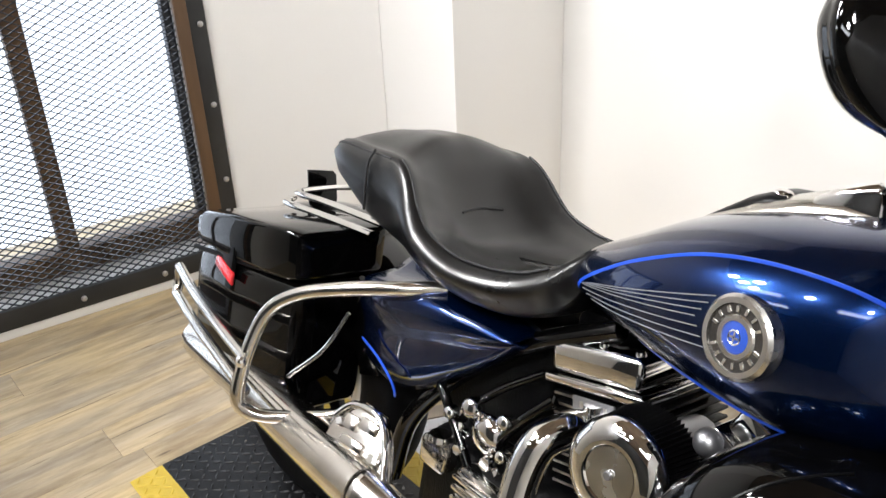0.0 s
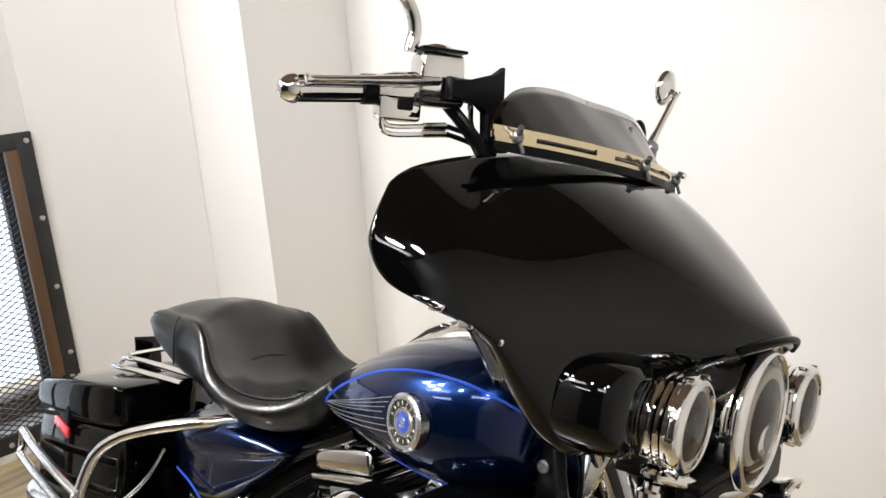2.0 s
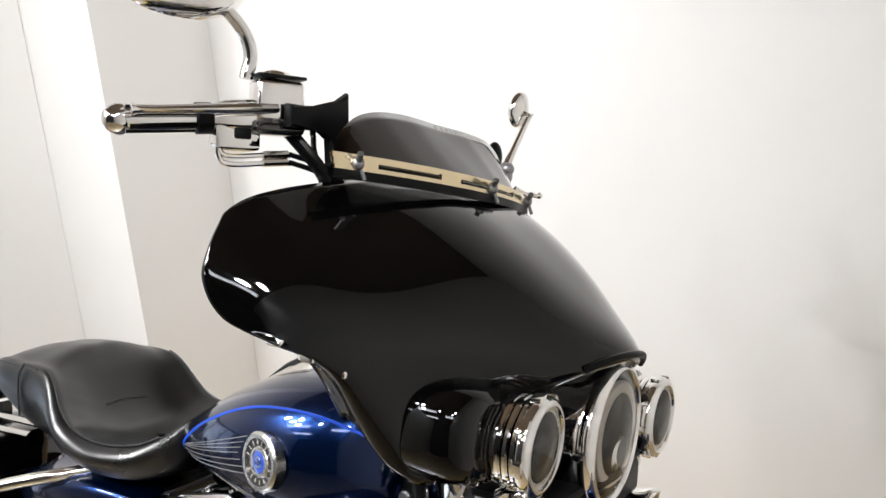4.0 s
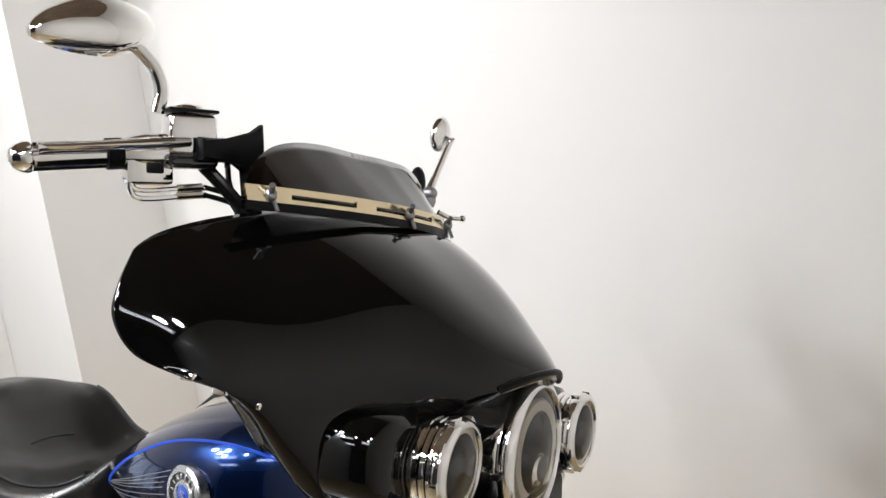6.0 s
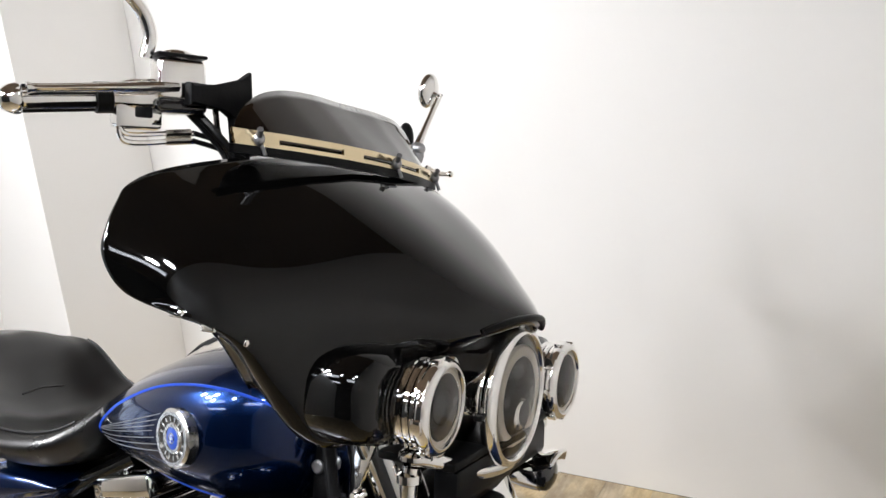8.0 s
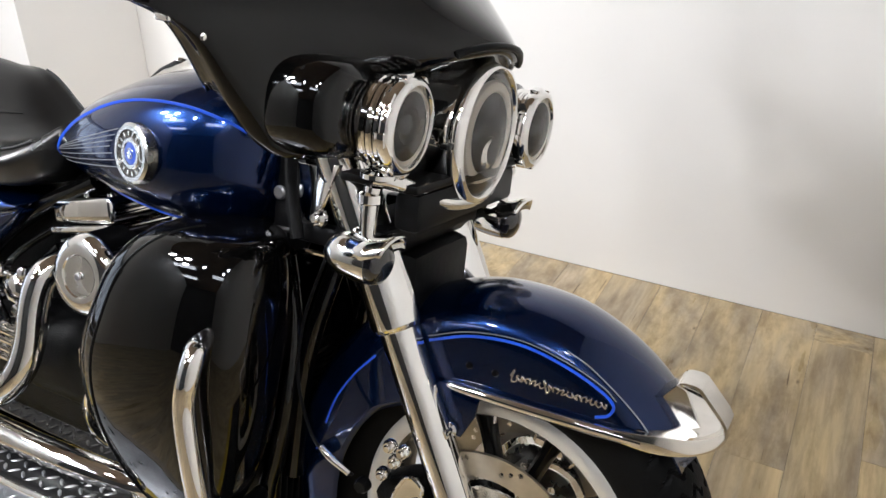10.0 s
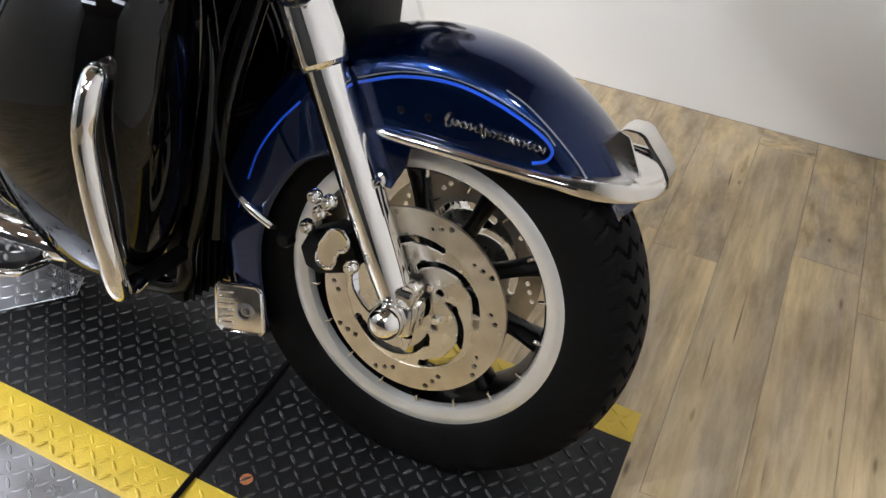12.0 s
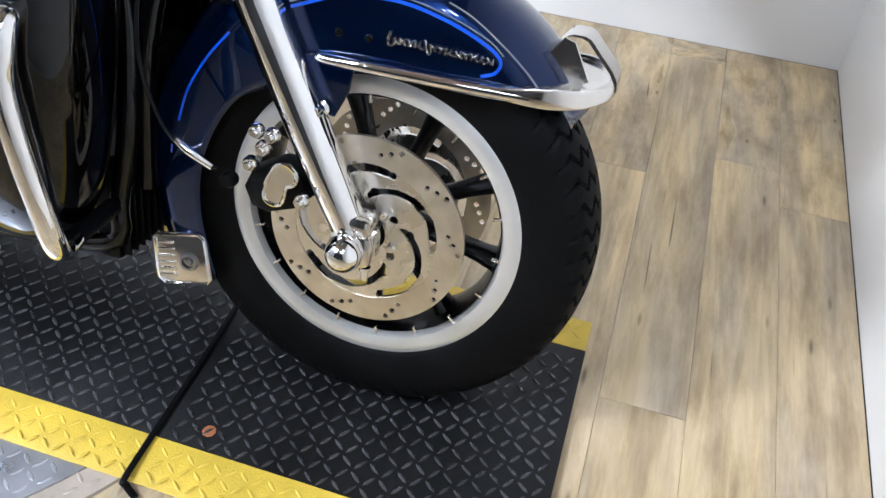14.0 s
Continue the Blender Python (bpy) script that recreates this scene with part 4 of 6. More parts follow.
# polished side plate of the fork head and the frame behind it
for side in (-1, 1):
    pn = Vector((-0.42, side * 0.90, 0.12))
    part("fork_side_plate", slab([(0.060, -0.052), (0.046, 0.004), (0.040, 0.068), (0.010, 0.070), (-0.018, 0.036), (-0.034, 0.012), (-0.036, -0.012)] if side < 0 else [(0.060, 0.052), (0.046, -0.004), (0.040, -0.068), (0.010, -0.070), (-0.018, -0.036), (-0.034, -0.012), (-0.036, 0.012)], 0.006, axis_matrix((-0.295, side * 0.140, 0.803), pn, (0, 0, 1)), 0.0015), CHROME, BIKE, "mirror-polished fork side plate")
    part("plate_rail", tube([(-0.352, side * 0.128, 0.862), (-0.330, side * 0.150, 0.80), (-0.312, side * 0.158, 0.745)], 0.010, 8, 4, flat=0.6), PLASTIC, BIKE)
    part("plate_bolt", merge(bolt_head((-0.272, side * 0.158, 0.783), (-0.3, side, 0.1), 0.013, 0.010), bolt_head((-0.275, side * 0.168, 0.784), (-0.3, side, 0.1), 0.008, 0.006)), CHROME, BIKE)
    part("plate_arm", box(-0.335, -0.235, side * 0.128 - 0.012, side * 0.128 + 0.012, 0.735, 0.765, 0.006), PLASTIC, BIKE)
part("steering_head", merge(tube([(-0.30, 0, 0.70), (-0.385, 0, 0.87), (-0.44, 0, 0.98)], 0.048, 20, 3), box(-0.42, -0.26, -0.10, 0.10, 0.84, 0.90, 0.015)), ENGINE_BLACK, BIKE, "black frame neck")
part("lower_clamp", merge(box(-0.26, -0.17, -0.155, 0.155, 0.735, 0.785, 0.018), box(-0.235, -0.15, -0.09, 0.09, 0.60, 0.74, 0.02)), ENGINE_BLACK, BIKE, "black fork clamp")
neck_cover = part("neck_cover", slab([(-0.395, 0.862), (-0.350, 0.872), (-0.318, 0.75), (-0.345, 0.70), (-0.40, 0.72)], 0.02, Matrix(((1, 0, 0, 0), (0, 0, -1, -0.085), (0, 1, 0, 0), (0, 0, 0, 1))), 0.006), PLASTIC, BIKE, "black neck cover")
part("neck_bolt", merge(bolt_head((-0.385, -0.106, 0.79), (0, -1, 0), 0.011, 0.006)), STEEL_GREY, neck_cover)

# batwing fairing: rows from the upper lip to the lower edge, columns from nose to wing
FAIR = [
    [(-0.400, 0.000, 1.262), (-0.404, 0.100, 1.254), (-0.416, 0.200, 1.241), (-0.442, 0.290, 1.221), (-0.446, 0.370, 1.197), (-0.444, 0.412, 1.172)],
    [(-0.328, 0.000, 1.232), (-0.324, 0.100, 1.228), (-0.346, 0.200, 1.208), (-0.388, 0.290, 1.179), (-0.403, 0.375, 1.163), (-0.430, 0.432, 1.135)],
    [(-0.236, 0.000, 1.168), (-0.234, 0.100, 1.164), (-0.266, 0.200, 1.148), (-0.325, 0.300, 1.122), (-0.358, 0.385, 1.109), (-0.420, 0.440, 1.091)],
    [(-0.158, 0.000, 1.104), (-0.164, 0.100, 1.100), (-0.214, 0.200, 1.084), (-0.276, 0.295, 1.066), (-0.327, 0.380, 1.053), (-0.396, 0.424, 1.048)],
    [(-0.078, 0.000, 1.036), (-0.106, 0.095, 1.024), (-0.184, 0.185, 1.015), (-0.248, 0.275, 1.008), (-0.291, 0.342, 1.009), (-0.337, 0.394, 1.023)],
    [(-0.150, 0.000, 1.000), (-0.168, 0.100, 0.967), (-0.201, 0.185, 0.947), (-0.240, 0.262, 0.939), (-0.278, 0.312, 0.954), (-0.317, 0.352, 1.002)],
    [(-0.220, 0.000, 0.905), (-0.215, 0.100, 0.887), (-0.213, 0.185, 0.869), (-0.229, 0.245, 0.865), (-0.263, 0.270, 0.879), (-0.301, 0.300, 0.931)],
]
# the wing's edge rolls over and back
for i, row in enumerate(FAIR):
    x, y, z = row[5]
    tuck = (0.030, 0.012, 0.0, 0.0, 0.0, 0.0, 0.0)[i]
    row += [(x - 0.020, y - 0.002 - tuck * 0.5, z - tuck * 0.4), (x - 0.034, y - 0.016 - tuck, z - tuck), (x - 0.038, y - 0.036 - tuck, z - tuck * 1.2)]
STEER = pose(-0.33, 0, 1.13) @ pose(0, 0, 0, -4.5, 0, -4.0) @ pose(0.33, 0, -1.13)


def fairing_rows(n=7):
    across = [curve_points([(x, -y, z) for x, y, z in r[::-1]] + [(x, y, z) for x, y, z in r[1:]], n) for r in FAIR]
    across = np.array(across)
    cols = np.array([curve_points(across[:, j], n) for j in range(across.shape[1])])
    # ease the broad upper shell, leaving the rolled wings and the lower lip
    jj, ii = np.meshgrid(np.arange(cols.shape[0]), np.arange(cols.shape[1]), indexing="ij")
    mid = (cols.shape[0] - 1) / 2
    ease = (np.clip((36 - np.abs(jj - mid)) / 9, 0, 1) * np.clip((29 - ii) / 7, 0, 1))[1:-1, 1:-1, None] * 0.22
    for _ in range(12):
        cols[1:-1, 1:-1] += ease * (cols[2:, 1:-1] + cols[:-2, 1:-1] + cols[1:-1, 2:] + cols[1:-1, :-2] - 4 * cols[1:-1, 1:-1])
    return [[cols[j][i] for j in range(len(cols))] for i in range(len(cols[0]))]


fairing = part("fairing", grid(fairing_rows()), BLACK, BIKE, "large gloss black batwing fairing", 70)
fairing.matrix_local = STEER
sol = fairing.modifiers.new("thickness", "SOLIDIFY")
sol.thickness, sol.offset = 0.006, -1
for side in (-1, 1):
    pod_rings = []
    for x, grow in ((-0.282, 0.62), (-0.279, 0.84), (-0.268, 0.97), (-0.24, 1.04), (-0.20, 1.04), (-0.165, 0.94), (-0.158, 0.6)):
        pod_rings.append([(x, side * 0.214 + 0.060 * grow * superellipse(2 * math.pi * k / 32, 2.7)[0], 0.932 + 0.060 * grow * superellipse(2 * math.pi * k / 32, 2.7)[1]) for k in range(32)])
    part("lamp_pod", grid([curve for curve in pod_rings], closed_v=True, cap=True), BLACK, fairing, "rounded black pod behind the lamp", 70)
inner_panel = part("inner_panel", grid([[(-0.400, -0.335, z - 0.035), (-0.41, -0.22, z - 0.01), (-0.42, 0, z), (-0.41, 0.22, z - 0.01), (-0.400, 0.335, z - 0.035)] for z in (1.195, 1.14, 1.09)]), PLASTIC, fairing, "black inner dash panel")
part("inner_lower", grid([[(-0.365, -0.37, 1.065), (-0.39, 0, 1.09), (-0.365, 0.37, 1.065)], [(-0.315, -0.30, 1.01), (-0.35, 0, 1.02), (-0.315, 0.30, 1.01)], [(-0.285, -0.25, 0.935), (-0.32, 0, 0.95), (-0.285, 0.25, 0.935)]]), PLASTIC, fairing)
for side in (-1, 1):
    for k, (x, y, z) in enumerate(((-0.352, 0.392, 1.034), (-0.325, 0.365, 1.018), (-0.300, 0.335, 1.002))):
        part("trim_clip", box(x - 0.012, x + 0.012, side * y - 0.006, side * y + 0.006, z - 0.012, z - 0.002, 0.003), CHROME_SOFT, fairing)
part("eyebrow_seal", tube([(-0.104, -0.090, 1.016), (-0.094, -0.072, 1.025), (-0.082, -0.040, 1.034), (-0.077, 0.0, 1.037), (-0.082, 0.040, 1.034), (-0.094, 0.072, 1.025), (-0.104, 0.090, 1.016)], 0.005, 10, 6), PLASTIC, fairing)

# windshield, its brass-coloured trim and screws
def shield_point(u, v):
    """u from -1 (right) to 1 (left), v from 0 (base) to 1 (crest)."""
    y = 0.270 * u + 0.003
    top = (0.150 + 0.016 * max(u, 0)) * (1 - abs(u) ** (3.6 if u < 0 else 7))
    rake = 0.72 - 0.35 * max(u, 0)
    base_x = float(np.interp(y, [-0.267, -0.20, -0.13, -0.06, 0.0, 0.08, 0.16, 0.22, 0.273], [-0.418, -0.378, -0.350, -0.334, -0.330, -0.336, -0.354, -0.386, -0.428]))
    base_z = float(np.interp(y, [-0.267, 0.0, 0.16, 0.273], [1.272, 1.248, 1.232, 1.233]))
    return (base_x - v * top * rake, y, base_z + v * top * 0.70)


rows = [[shield_point(u, v) for u in np.linspace(-1, 1, 41)] for v in np.linspace(0, 1, 9)]
shield = part("windshield", grid(rows), SMOKE, BIKE, "low smoked brown windshield")
sh = shield.modifiers.new("thickness", "SOLIDIFY")
sh.thickness = 0.004


def strip_point(u, dz, out):
    x, y, z = shield_point(u, 0)
    return (x + out, y * (1 + out), z + dz)


def strip_mesh(u0, u1, z0, z1, out0, out1, n=40):
    us = np.linspace(u0, u1, n)
    rows = [[strip_point(u, z0, out0) for u in us], [strip_point(u, z1, out0) for u in us], [strip_point(u, z1, out1) for u in us], [strip_point(u, z0, out1) for u in us]]
    return grid(rows, closed_u=True)


trim = part("windshield_trim", merge(strip_mesh(-1.0, 1.0, -0.006, 0.002, 0.004, 0.008), strip_mesh(-1.0, 1.0, 0.009, 0.018, -0.004, 0.002), strip_mesh(-1.0, -0.80, 0.0, 0.011, 0.0, 0.005, 8), strip_mesh(-0.44, -0.30, 0.0, 0.011, 0.0, 0.005, 8), strip_mesh(-0.02, 0.06, 0.0, 0.011, 0.0, 0.005, 8), strip_mesh(0.3, 0.44, 0.0, 0.011, 0.0, 0.005, 8), strip_mesh(0.82, 1.0, 0.0, 0.011, 0.0, 0.005, 8)), GOLD, BIKE, "polished slotted windshield trim strip")
part("gasket", strip_mesh(-1.02, 1.02, -0.016, -0.004, 0.0, 0.011), PLASTIC, trim, "black rubber gasket")
for u in (-0.90, -0.03, 0.58):
    x, y, z = strip_point(u, 0.006, 0.010)
    part("screw", merge(ball((x, y, z), 0.008, 0.008, 0.010, 12, 8), tube([(x, y, z), (x + 0.012, y - 0.012, z + 0.012)], 0.0045, 8, smooth=False), tube([(x, y, z), (x + 0.006, y + 0.006, z - 0.022)], 0.003, 8, smooth=False)), STEEL_GREY, trim, "ornate dark screw")

# handlebar, grips, controls and mirrors
bar = part("handlebar", tube([(-0.510, -0.20, 1.336), (-0.525, -0.215, 1.336), (-0.545, -0.235, 1.334), (-0.60, -0.34, 1.322), (-0.645, -0.43, 1.312)], [0.018, 0.017, 0.0155, 0.0135, 0.0135], 16, 4), PLASTIC, BIKE, "black angular handlebar")
part("bar_riser", tube([(-0.430, -0.145, 1.16), (-0.470, -0.155, 1.22), (-0.495, -0.157, 1.28)], 0.010, 16, 4), PLASTIC, bar)
part("bar_riser", tube([(-0.430, 0.145, 1.10), (-0.480, 0.20, 1.22), (-0.515, 0.30, 1.285), (-0.535, 0.40, 1.285)], 0.013, 16, 4), PLASTIC, bar)
for side in (-1,):
    gus = slab([(0.262, 1.350), (0.20, 1.349), (0.168, 1.358), (0.138, 1.380), (0.138, 1.33), (0.146, 1.235), (0.168, 1.235), (0.170, 1.312), (0.190, 1.322), (0.262, 1.318)], 0.016, Matrix(((0, 0, 1, -0.512), (side, 0, 0, 0), (0, 1, 0, 0), (0, 0, 0, 1))), 0.005)
    part("bar_corner", gus, PLASTIC, bar, "pointed black bar corner")
D = Vector((-0.45, -0.88, -0.10)).normalized()


def along(d, dx=0.0, dz=0.0):
    """A point d metres out along the right grip."""
    p = Vector((-0.560, -0.262, 1.331)) + D * d
    return (p.x + dx, p.y, p.z + dz)


grip = part("grip", merge(tube([along(0.070), along(0.088), along(0.175), along(0.184)], [0.0145, 0.0155, 0.0155, 0.0135], 20, 3)), CHROME, bar, "chrome grip with black rubber bands")
for k in range(6):
    a = 2 * math.pi * k / 6 + 0.4
    part("rubber_band", tube([along(0.085, 0.0145 * math.cos(a), 0.0145 * math.sin(a)), along(0.176, 0.0145 * math.cos(a), 0.0145 * math.sin(a))], 0.0042, 8, smooth=False), TYRE_RUBBER, grip)
part("grip_end", merge(lathe([(0, 0.026), (0.010, 0.024), (0.017, 0.016), (0.0205, 0.008), (0.0205, 0.0), (0.014, -0.004)], along(0.178), D, 20, 2)), CHROME, grip, "chrome grip end cap")
part("grip_ring", lathe([(0.018, -0.012), (0.0215, -0.010), (0.0215, 0.010), (0.018, 0.012)], along(0.075), D, 20), PLASTIC, grip)
ctrl = part("switch_housing", merge(tube([along(-0.03), along(0.0), along(0.035), along(0.066)], [0.020, 0.026, 0.026, 0.019], 16, 3), box(-0.03, 0.035, -0.019, 0.019, -0.046, -0.005, 0.008, 2, axis_matrix(along(0.028), (0, 0, 1), D))), CHROME, bar, "chrome switch housing")
part("switch_button", box(-0.012, 0.012, -0.022, 0.022, -0.030, -0.014, 0.003, 2, axis_matrix(along(0.025), (0, 0, 1), D)), PLASTIC, ctrl)
res = part("brake_reservoir", box(-0.034, 0.034, -0.026, 0.026, -0.008, 0.050, 0.008, 3, axis_matrix(along(-0.018, 0.012), (0, 0, 1), D)), CHROME, bar, "square chrome brake reservoir")
part("reservoir_lid", merge(box(-0.035, 0.035, -0.027, 0.027, 0.052, 0.057, 0.002, 2, axis_matrix(along(-0.018, 0.012), (0, 0, 1), D)), ), PLASTIC, res)
part("lid_dome", ball(Vector(along(-0.018, 0.012)) + Vector((0, 0, 0.057)), 0.022, 0.024, 0.009, 16, 8), CHROME, res)
part("reservoir_base", box(-0.036, 0.036, -0.028, 0.028, -0.026, -0.006, 0.010, 3, axis_matrix(along(-0.018, 0.012), (0, 0, 1), D)), LENS_BLACK, res)
part("brake_lever", tube([along(0.0, 0.035, 0.012), along(0.05, 0.048, 0.012), along(0.12, 0.052, 0.012), along(0.180, 0.046, 0.012), along(0.195, 0.045, 0.012)], [0.010, 0.011, 0.0085, 0.0075, 0.011], 12, 5, flat=0.75), CHROME, bar, "chrome brake lever")
part("banjo_fitting", merge(ball(along(-0.062, 0.02, 0.0), 0.010, 0.010, 0.008), tube([along(-0.066, 0.02, 0.0), along(-0.068, 0.022, -0.045)], 0.0045, 8, smooth=False)), CHROME, bar)
for dz, d2 in ((-0.052, 0.0), (-0.063, 0.006)):
    cab = part("throttle_cable", merge(tube([along(0.06, 0.012, -0.020), along(0.062, 0.014, dz * 0.8), along(0.045, 0.014, dz), along(-0.02, 0.014, dz), along(-0.04, 0.014, dz - 0.002)], 0.0040, 8, 6)), CHROME, bar, "chrome cable elbow")
    part("cable_ferrule", tube([along(0.0, 0.014, dz), along(-0.036, 0.014, dz)], 0.0055, 8, smooth=False), CHROME_SOFT, cab)
    part("cable_sheath", tube([along(-0.038, 0.014, dz), along(-0.07, 0.018, dz - 0.012), along(-0.11, 0.035, dz - 0.035), along(-0.135, 0.06, dz - 0.07)], 0.0038, 8, 6), PLASTIC, cab)
for k, (o, bend) in enumerate(((0.0, 0.0), (0.010, 0.012))):
    part("control_hose", tube([along(-0.032 - o, 0.01, -0.018), along(-0.055, 0.02 + bend, -0.05), along(-0.075, 0.03 + bend, -0.085), along(-0.082, 0.045, -0.13)], 0.0065, 8, 6), PLASTIC, bar)
part("control_hose", tube([along(-0.068, 0.022, -0.045), along(-0.072, 0.03, -0.08), along(-0.078, 0.045, -0.13)], 0.0045, 8, 5), PLASTIC, bar)
bar.location.z = 0.004
# right mirror
mir = part("mirror", tube([(-0.556, -0.272, 1.368), (-0.552, -0.268, 1.400), (-0.556, -0.280, 1.432), (-0.566, -0.312, 1.462), (-0.570, -0.325, 1.470)], [0.0085, 0.0095, 0.009, 0.0085, 0.008], 14, 7, flat=1.25), CHROME, BIKE, "teardrop chrome mirror on a curved stem")
mm = axis_matrix((-0.575, -0.358, 1.468), (-0.80, 0.10, -0.60), (0.0, -0.96, -0.30))
shell = ball((0, 0, 0), 0.100, 0.043, 0.036, 36, 20)
for v in shell.verts:
    v.co.y *= 1.0 - 0.28 * max(0, v.co.x / 0.098)
    if v.co.z > 0.006:
        v.co.z = 0.006 + (v.co.z - 0.006) * 0.12
part("mirror_shell", shell, CHROME, mir, "chrome teardrop shell").matrix_local = mm
part("mirror_glass", slab([(0.086 * math.cos(a), 0.038 * math.sin(a) * (1 - 0.25 * max(0, math.cos(a)))) for a in np.linspace(0, 2 * math.pi, 33)[:-1]], 0.002), MIRROR, mir, "mirror glass").matrix_local = mm @ pose(0, 0, 0.0102)
mir.location = (-0.006, -0.012, 0.018)
# left mirror, seen beyond the windshield
mir2 = part("mirror", tube([(-0.470, 0.335, 1.295), (-0.462, 0.352, 1.335), (-0.448, 0.372, 1.390), (-0.446, 0.374, 1.398)], [0.0085, 0.007, 0.0065, 0.008], 12, 6), CHROME, BIKE, "small chrome mirror on a slim stem")
mm2 = axis_matrix((-0.470, 0.372, 1.408), (-0.9, 0.35, 0.1), (0.05, 0.1, 1.0))
part("mirror_shell", ball((0, 0, 0), 0.036, 0.024, 0.014, 24, 14), CHROME, mir2).matrix_local = mm2
part("mirror_arm", tube([(-0.446, 0.374, 1.395), (-0.462, 0.372, 1.404)], 0.005, 10, smooth=False), CHROME, mir2)
part("mirror_base", merge(ball((-0.470, 0.334, 1.288), 0.016, 0.016, 0.014, 14, 10), lathe([(0, 0.02), (0.011, 0.018), (0.013, 0), (0.009, -0.012)], (-0.470, 0.334, 1.272), (0, 0, 1), 16)), STEEL_GREY, mir2)
part("clutch_lever", merge(tube([(-0.455, 0.325, 1.262), (-0.440, 0.345, 1.252), (-0.424, 0.362, 1.250)], [0.006, 0.005, 0.004], 10, 4), ball((-0.421, 0.364, 1.251), 0.007, 0.007, 0.007, 12, 8)), CHROME_SOFT, BIKE, "chrome lever tip")
part("switch_pod", ball((-0.515, 0.345, 1.322), 0.016, 0.018, 0.032, 16, 12), PLASTIC, BIKE, "black switch pod")
mir2.location = (-0.010, 0, 0.012)

# ---- tank, seat and rear ----
TANK = [(-0.352, 0.815, 0.905, 0.035), (-0.372, 0.765, 0.935, 0.100), (-0.41, 0.722, 0.957, 0.160), (-0.47, 0.702, 0.966, 0.198), (-0.55, 0.698, 0.957, 0.212), (-0.64, 0.708, 0.936, 0.206), (-0.73, 0.724, 0.903, 0.182), (-0.80, 0.740, 0.868, 0.150), (-0.87, 0.756, 0.832, 0.106), (-0.905, 0.772, 0.812, 0.060)]
TANK = [(x - 0.012, zb - 0.012 * max(0.0, (-x - 0.7) / 0.2), zt - 0.012 * max(0.0, (-x - 0.7) / 0.2), hw * 0.955) for x, zb, zt, hw in TANK]
TANK_FINE = curve_points(TANK, 5)


TN = 2.5


def tank_y(x, z, side=-1, lift=0.0):
    row = min(TANK_FINE, key=lambda r: abs(r[0] - x))
    i = int(np.argmin([abs(r[0] - x) for r in TANK_FINE]))
    xs = TANK_FINE[::-1, 0]
    zb, zt, hw = (float(np.interp(x, xs, TANK_FINE[::-1, k])) for k in (1, 2, 3))
    t = min(abs((z - (zb + zt) / 2) / ((zt - zb) / 2)), 1)
    return side * (hw * (1 - t ** TN) ** (1 / TN) + lift)


rings = []
for x, zb, zt, hw in TANK_FINE:
    ring = []
    for k in range(40):
        c, s = superellipse(2 * math.pi * k / 40, TN)
        ring.append((x, hw * c, (zb + zt) / 2 + (zt - zb) / 2 * s))
    rings.append(ring)
tank = part("fuel_tank", grid(rings, closed_v=True, cap=True), BLUE, BIKE, "dark metallic blue fuel tank with bright stripes", 60)
outline_top = [(-0.862, 0.775), (-0.845, 0.795), (-0.80, 0.824), (-0.734, 0.858), (-0.65, 0.888), (-0.57, 0.904), (-0.49, 0.905), (-0.43, 0.890), (-0.385, 0.862)]
outline_low = [(-0.862, 0.775), (-0.850, 0.763), (-0.80, 0.752), (-0.72, 0.741), (-0.64, 0.732), (-0.57, 0.726), (-0.52, 0.722)]
outline_top, outline_low = ([(x - 0.010, z - 0.012 * max(0.0, (-x - 0.65) / 0.2)) for x, z in line] for line in (outline_top, outline_low))
for side in (-1, 1):
    for line in (outline_top, outline_low):
        fine = curve_points(line, 6)
        part("tank_stripe", tube([(x, tank_y(x, z, side, 0.0008), z) for x, z in fine], 0.0026, 6, smooth=False, flat=0.45, up=(0, 1, 0)), BRIGHT_BLUE, tank, "bright blue outline stripe")
    # fan of thin silver speed lines behind the emblem
    for k in range(7):
        z0, z1 = 0.765 + 0.004 * k, 0.798 + 0.0098 * k
        pts = [(-0.862 + 0.010 * abs(k - 3) + (0.222 - 0.004 * abs(k - 3)) * t, z0 + (z1 - z0) * t) for t in np.linspace(0, 1, 7)]
        part("speed_line", tube([(x, tank_y(x, z, side, 0.0004), z) for x, z in pts], 0.0008, 5, smooth=False, flat=0.5, up=(0, 1, 0)), SILVER_LINE, tank, "thin silver line")
BC = Vector((-0.584, tank_y(-0.584, 0.826) - 0.002, 0.826))
BN = Vector((-0.22, -1, 0.03)).normalized()
emblem = part("tank_emblem", lathe([(0, 0.004), (0.024, 0.004), (0.0245, 0.003), (0.0355, 0.003), (0.036, 0.0065), (0.042, 0.0065), (0.046, 0.003), (0.0465, -0.012)], BC, BN, 56), ALLOY, tank, "round chrome emblem with a blue centre")
em = axis_matrix(BC, BN)
part("emblem_band", lathe([(0.0245, 0.0036), (0.0355, 0.0036)], BC, BN, 56), LAMP_INSIDE, emblem, "black emblem band")
part("emblem_centre", lathe([(0, 0.0065), (0.010, 0.006), (0.0165, 0.0046), (0.0168, 0.004)], BC, BN, 32), material("emblem_blue", (0.02, 0.06, 0.34), 0.3, coat=0.6, vary=0.1), emblem, "blue centre")
part("emblem_ring", lathe([(0.0165, 0.004), (0.0175, 0.006), (0.0225, 0.006), (0.0245, 0.004)], BC, BN, 40), ALLOY, emblem)
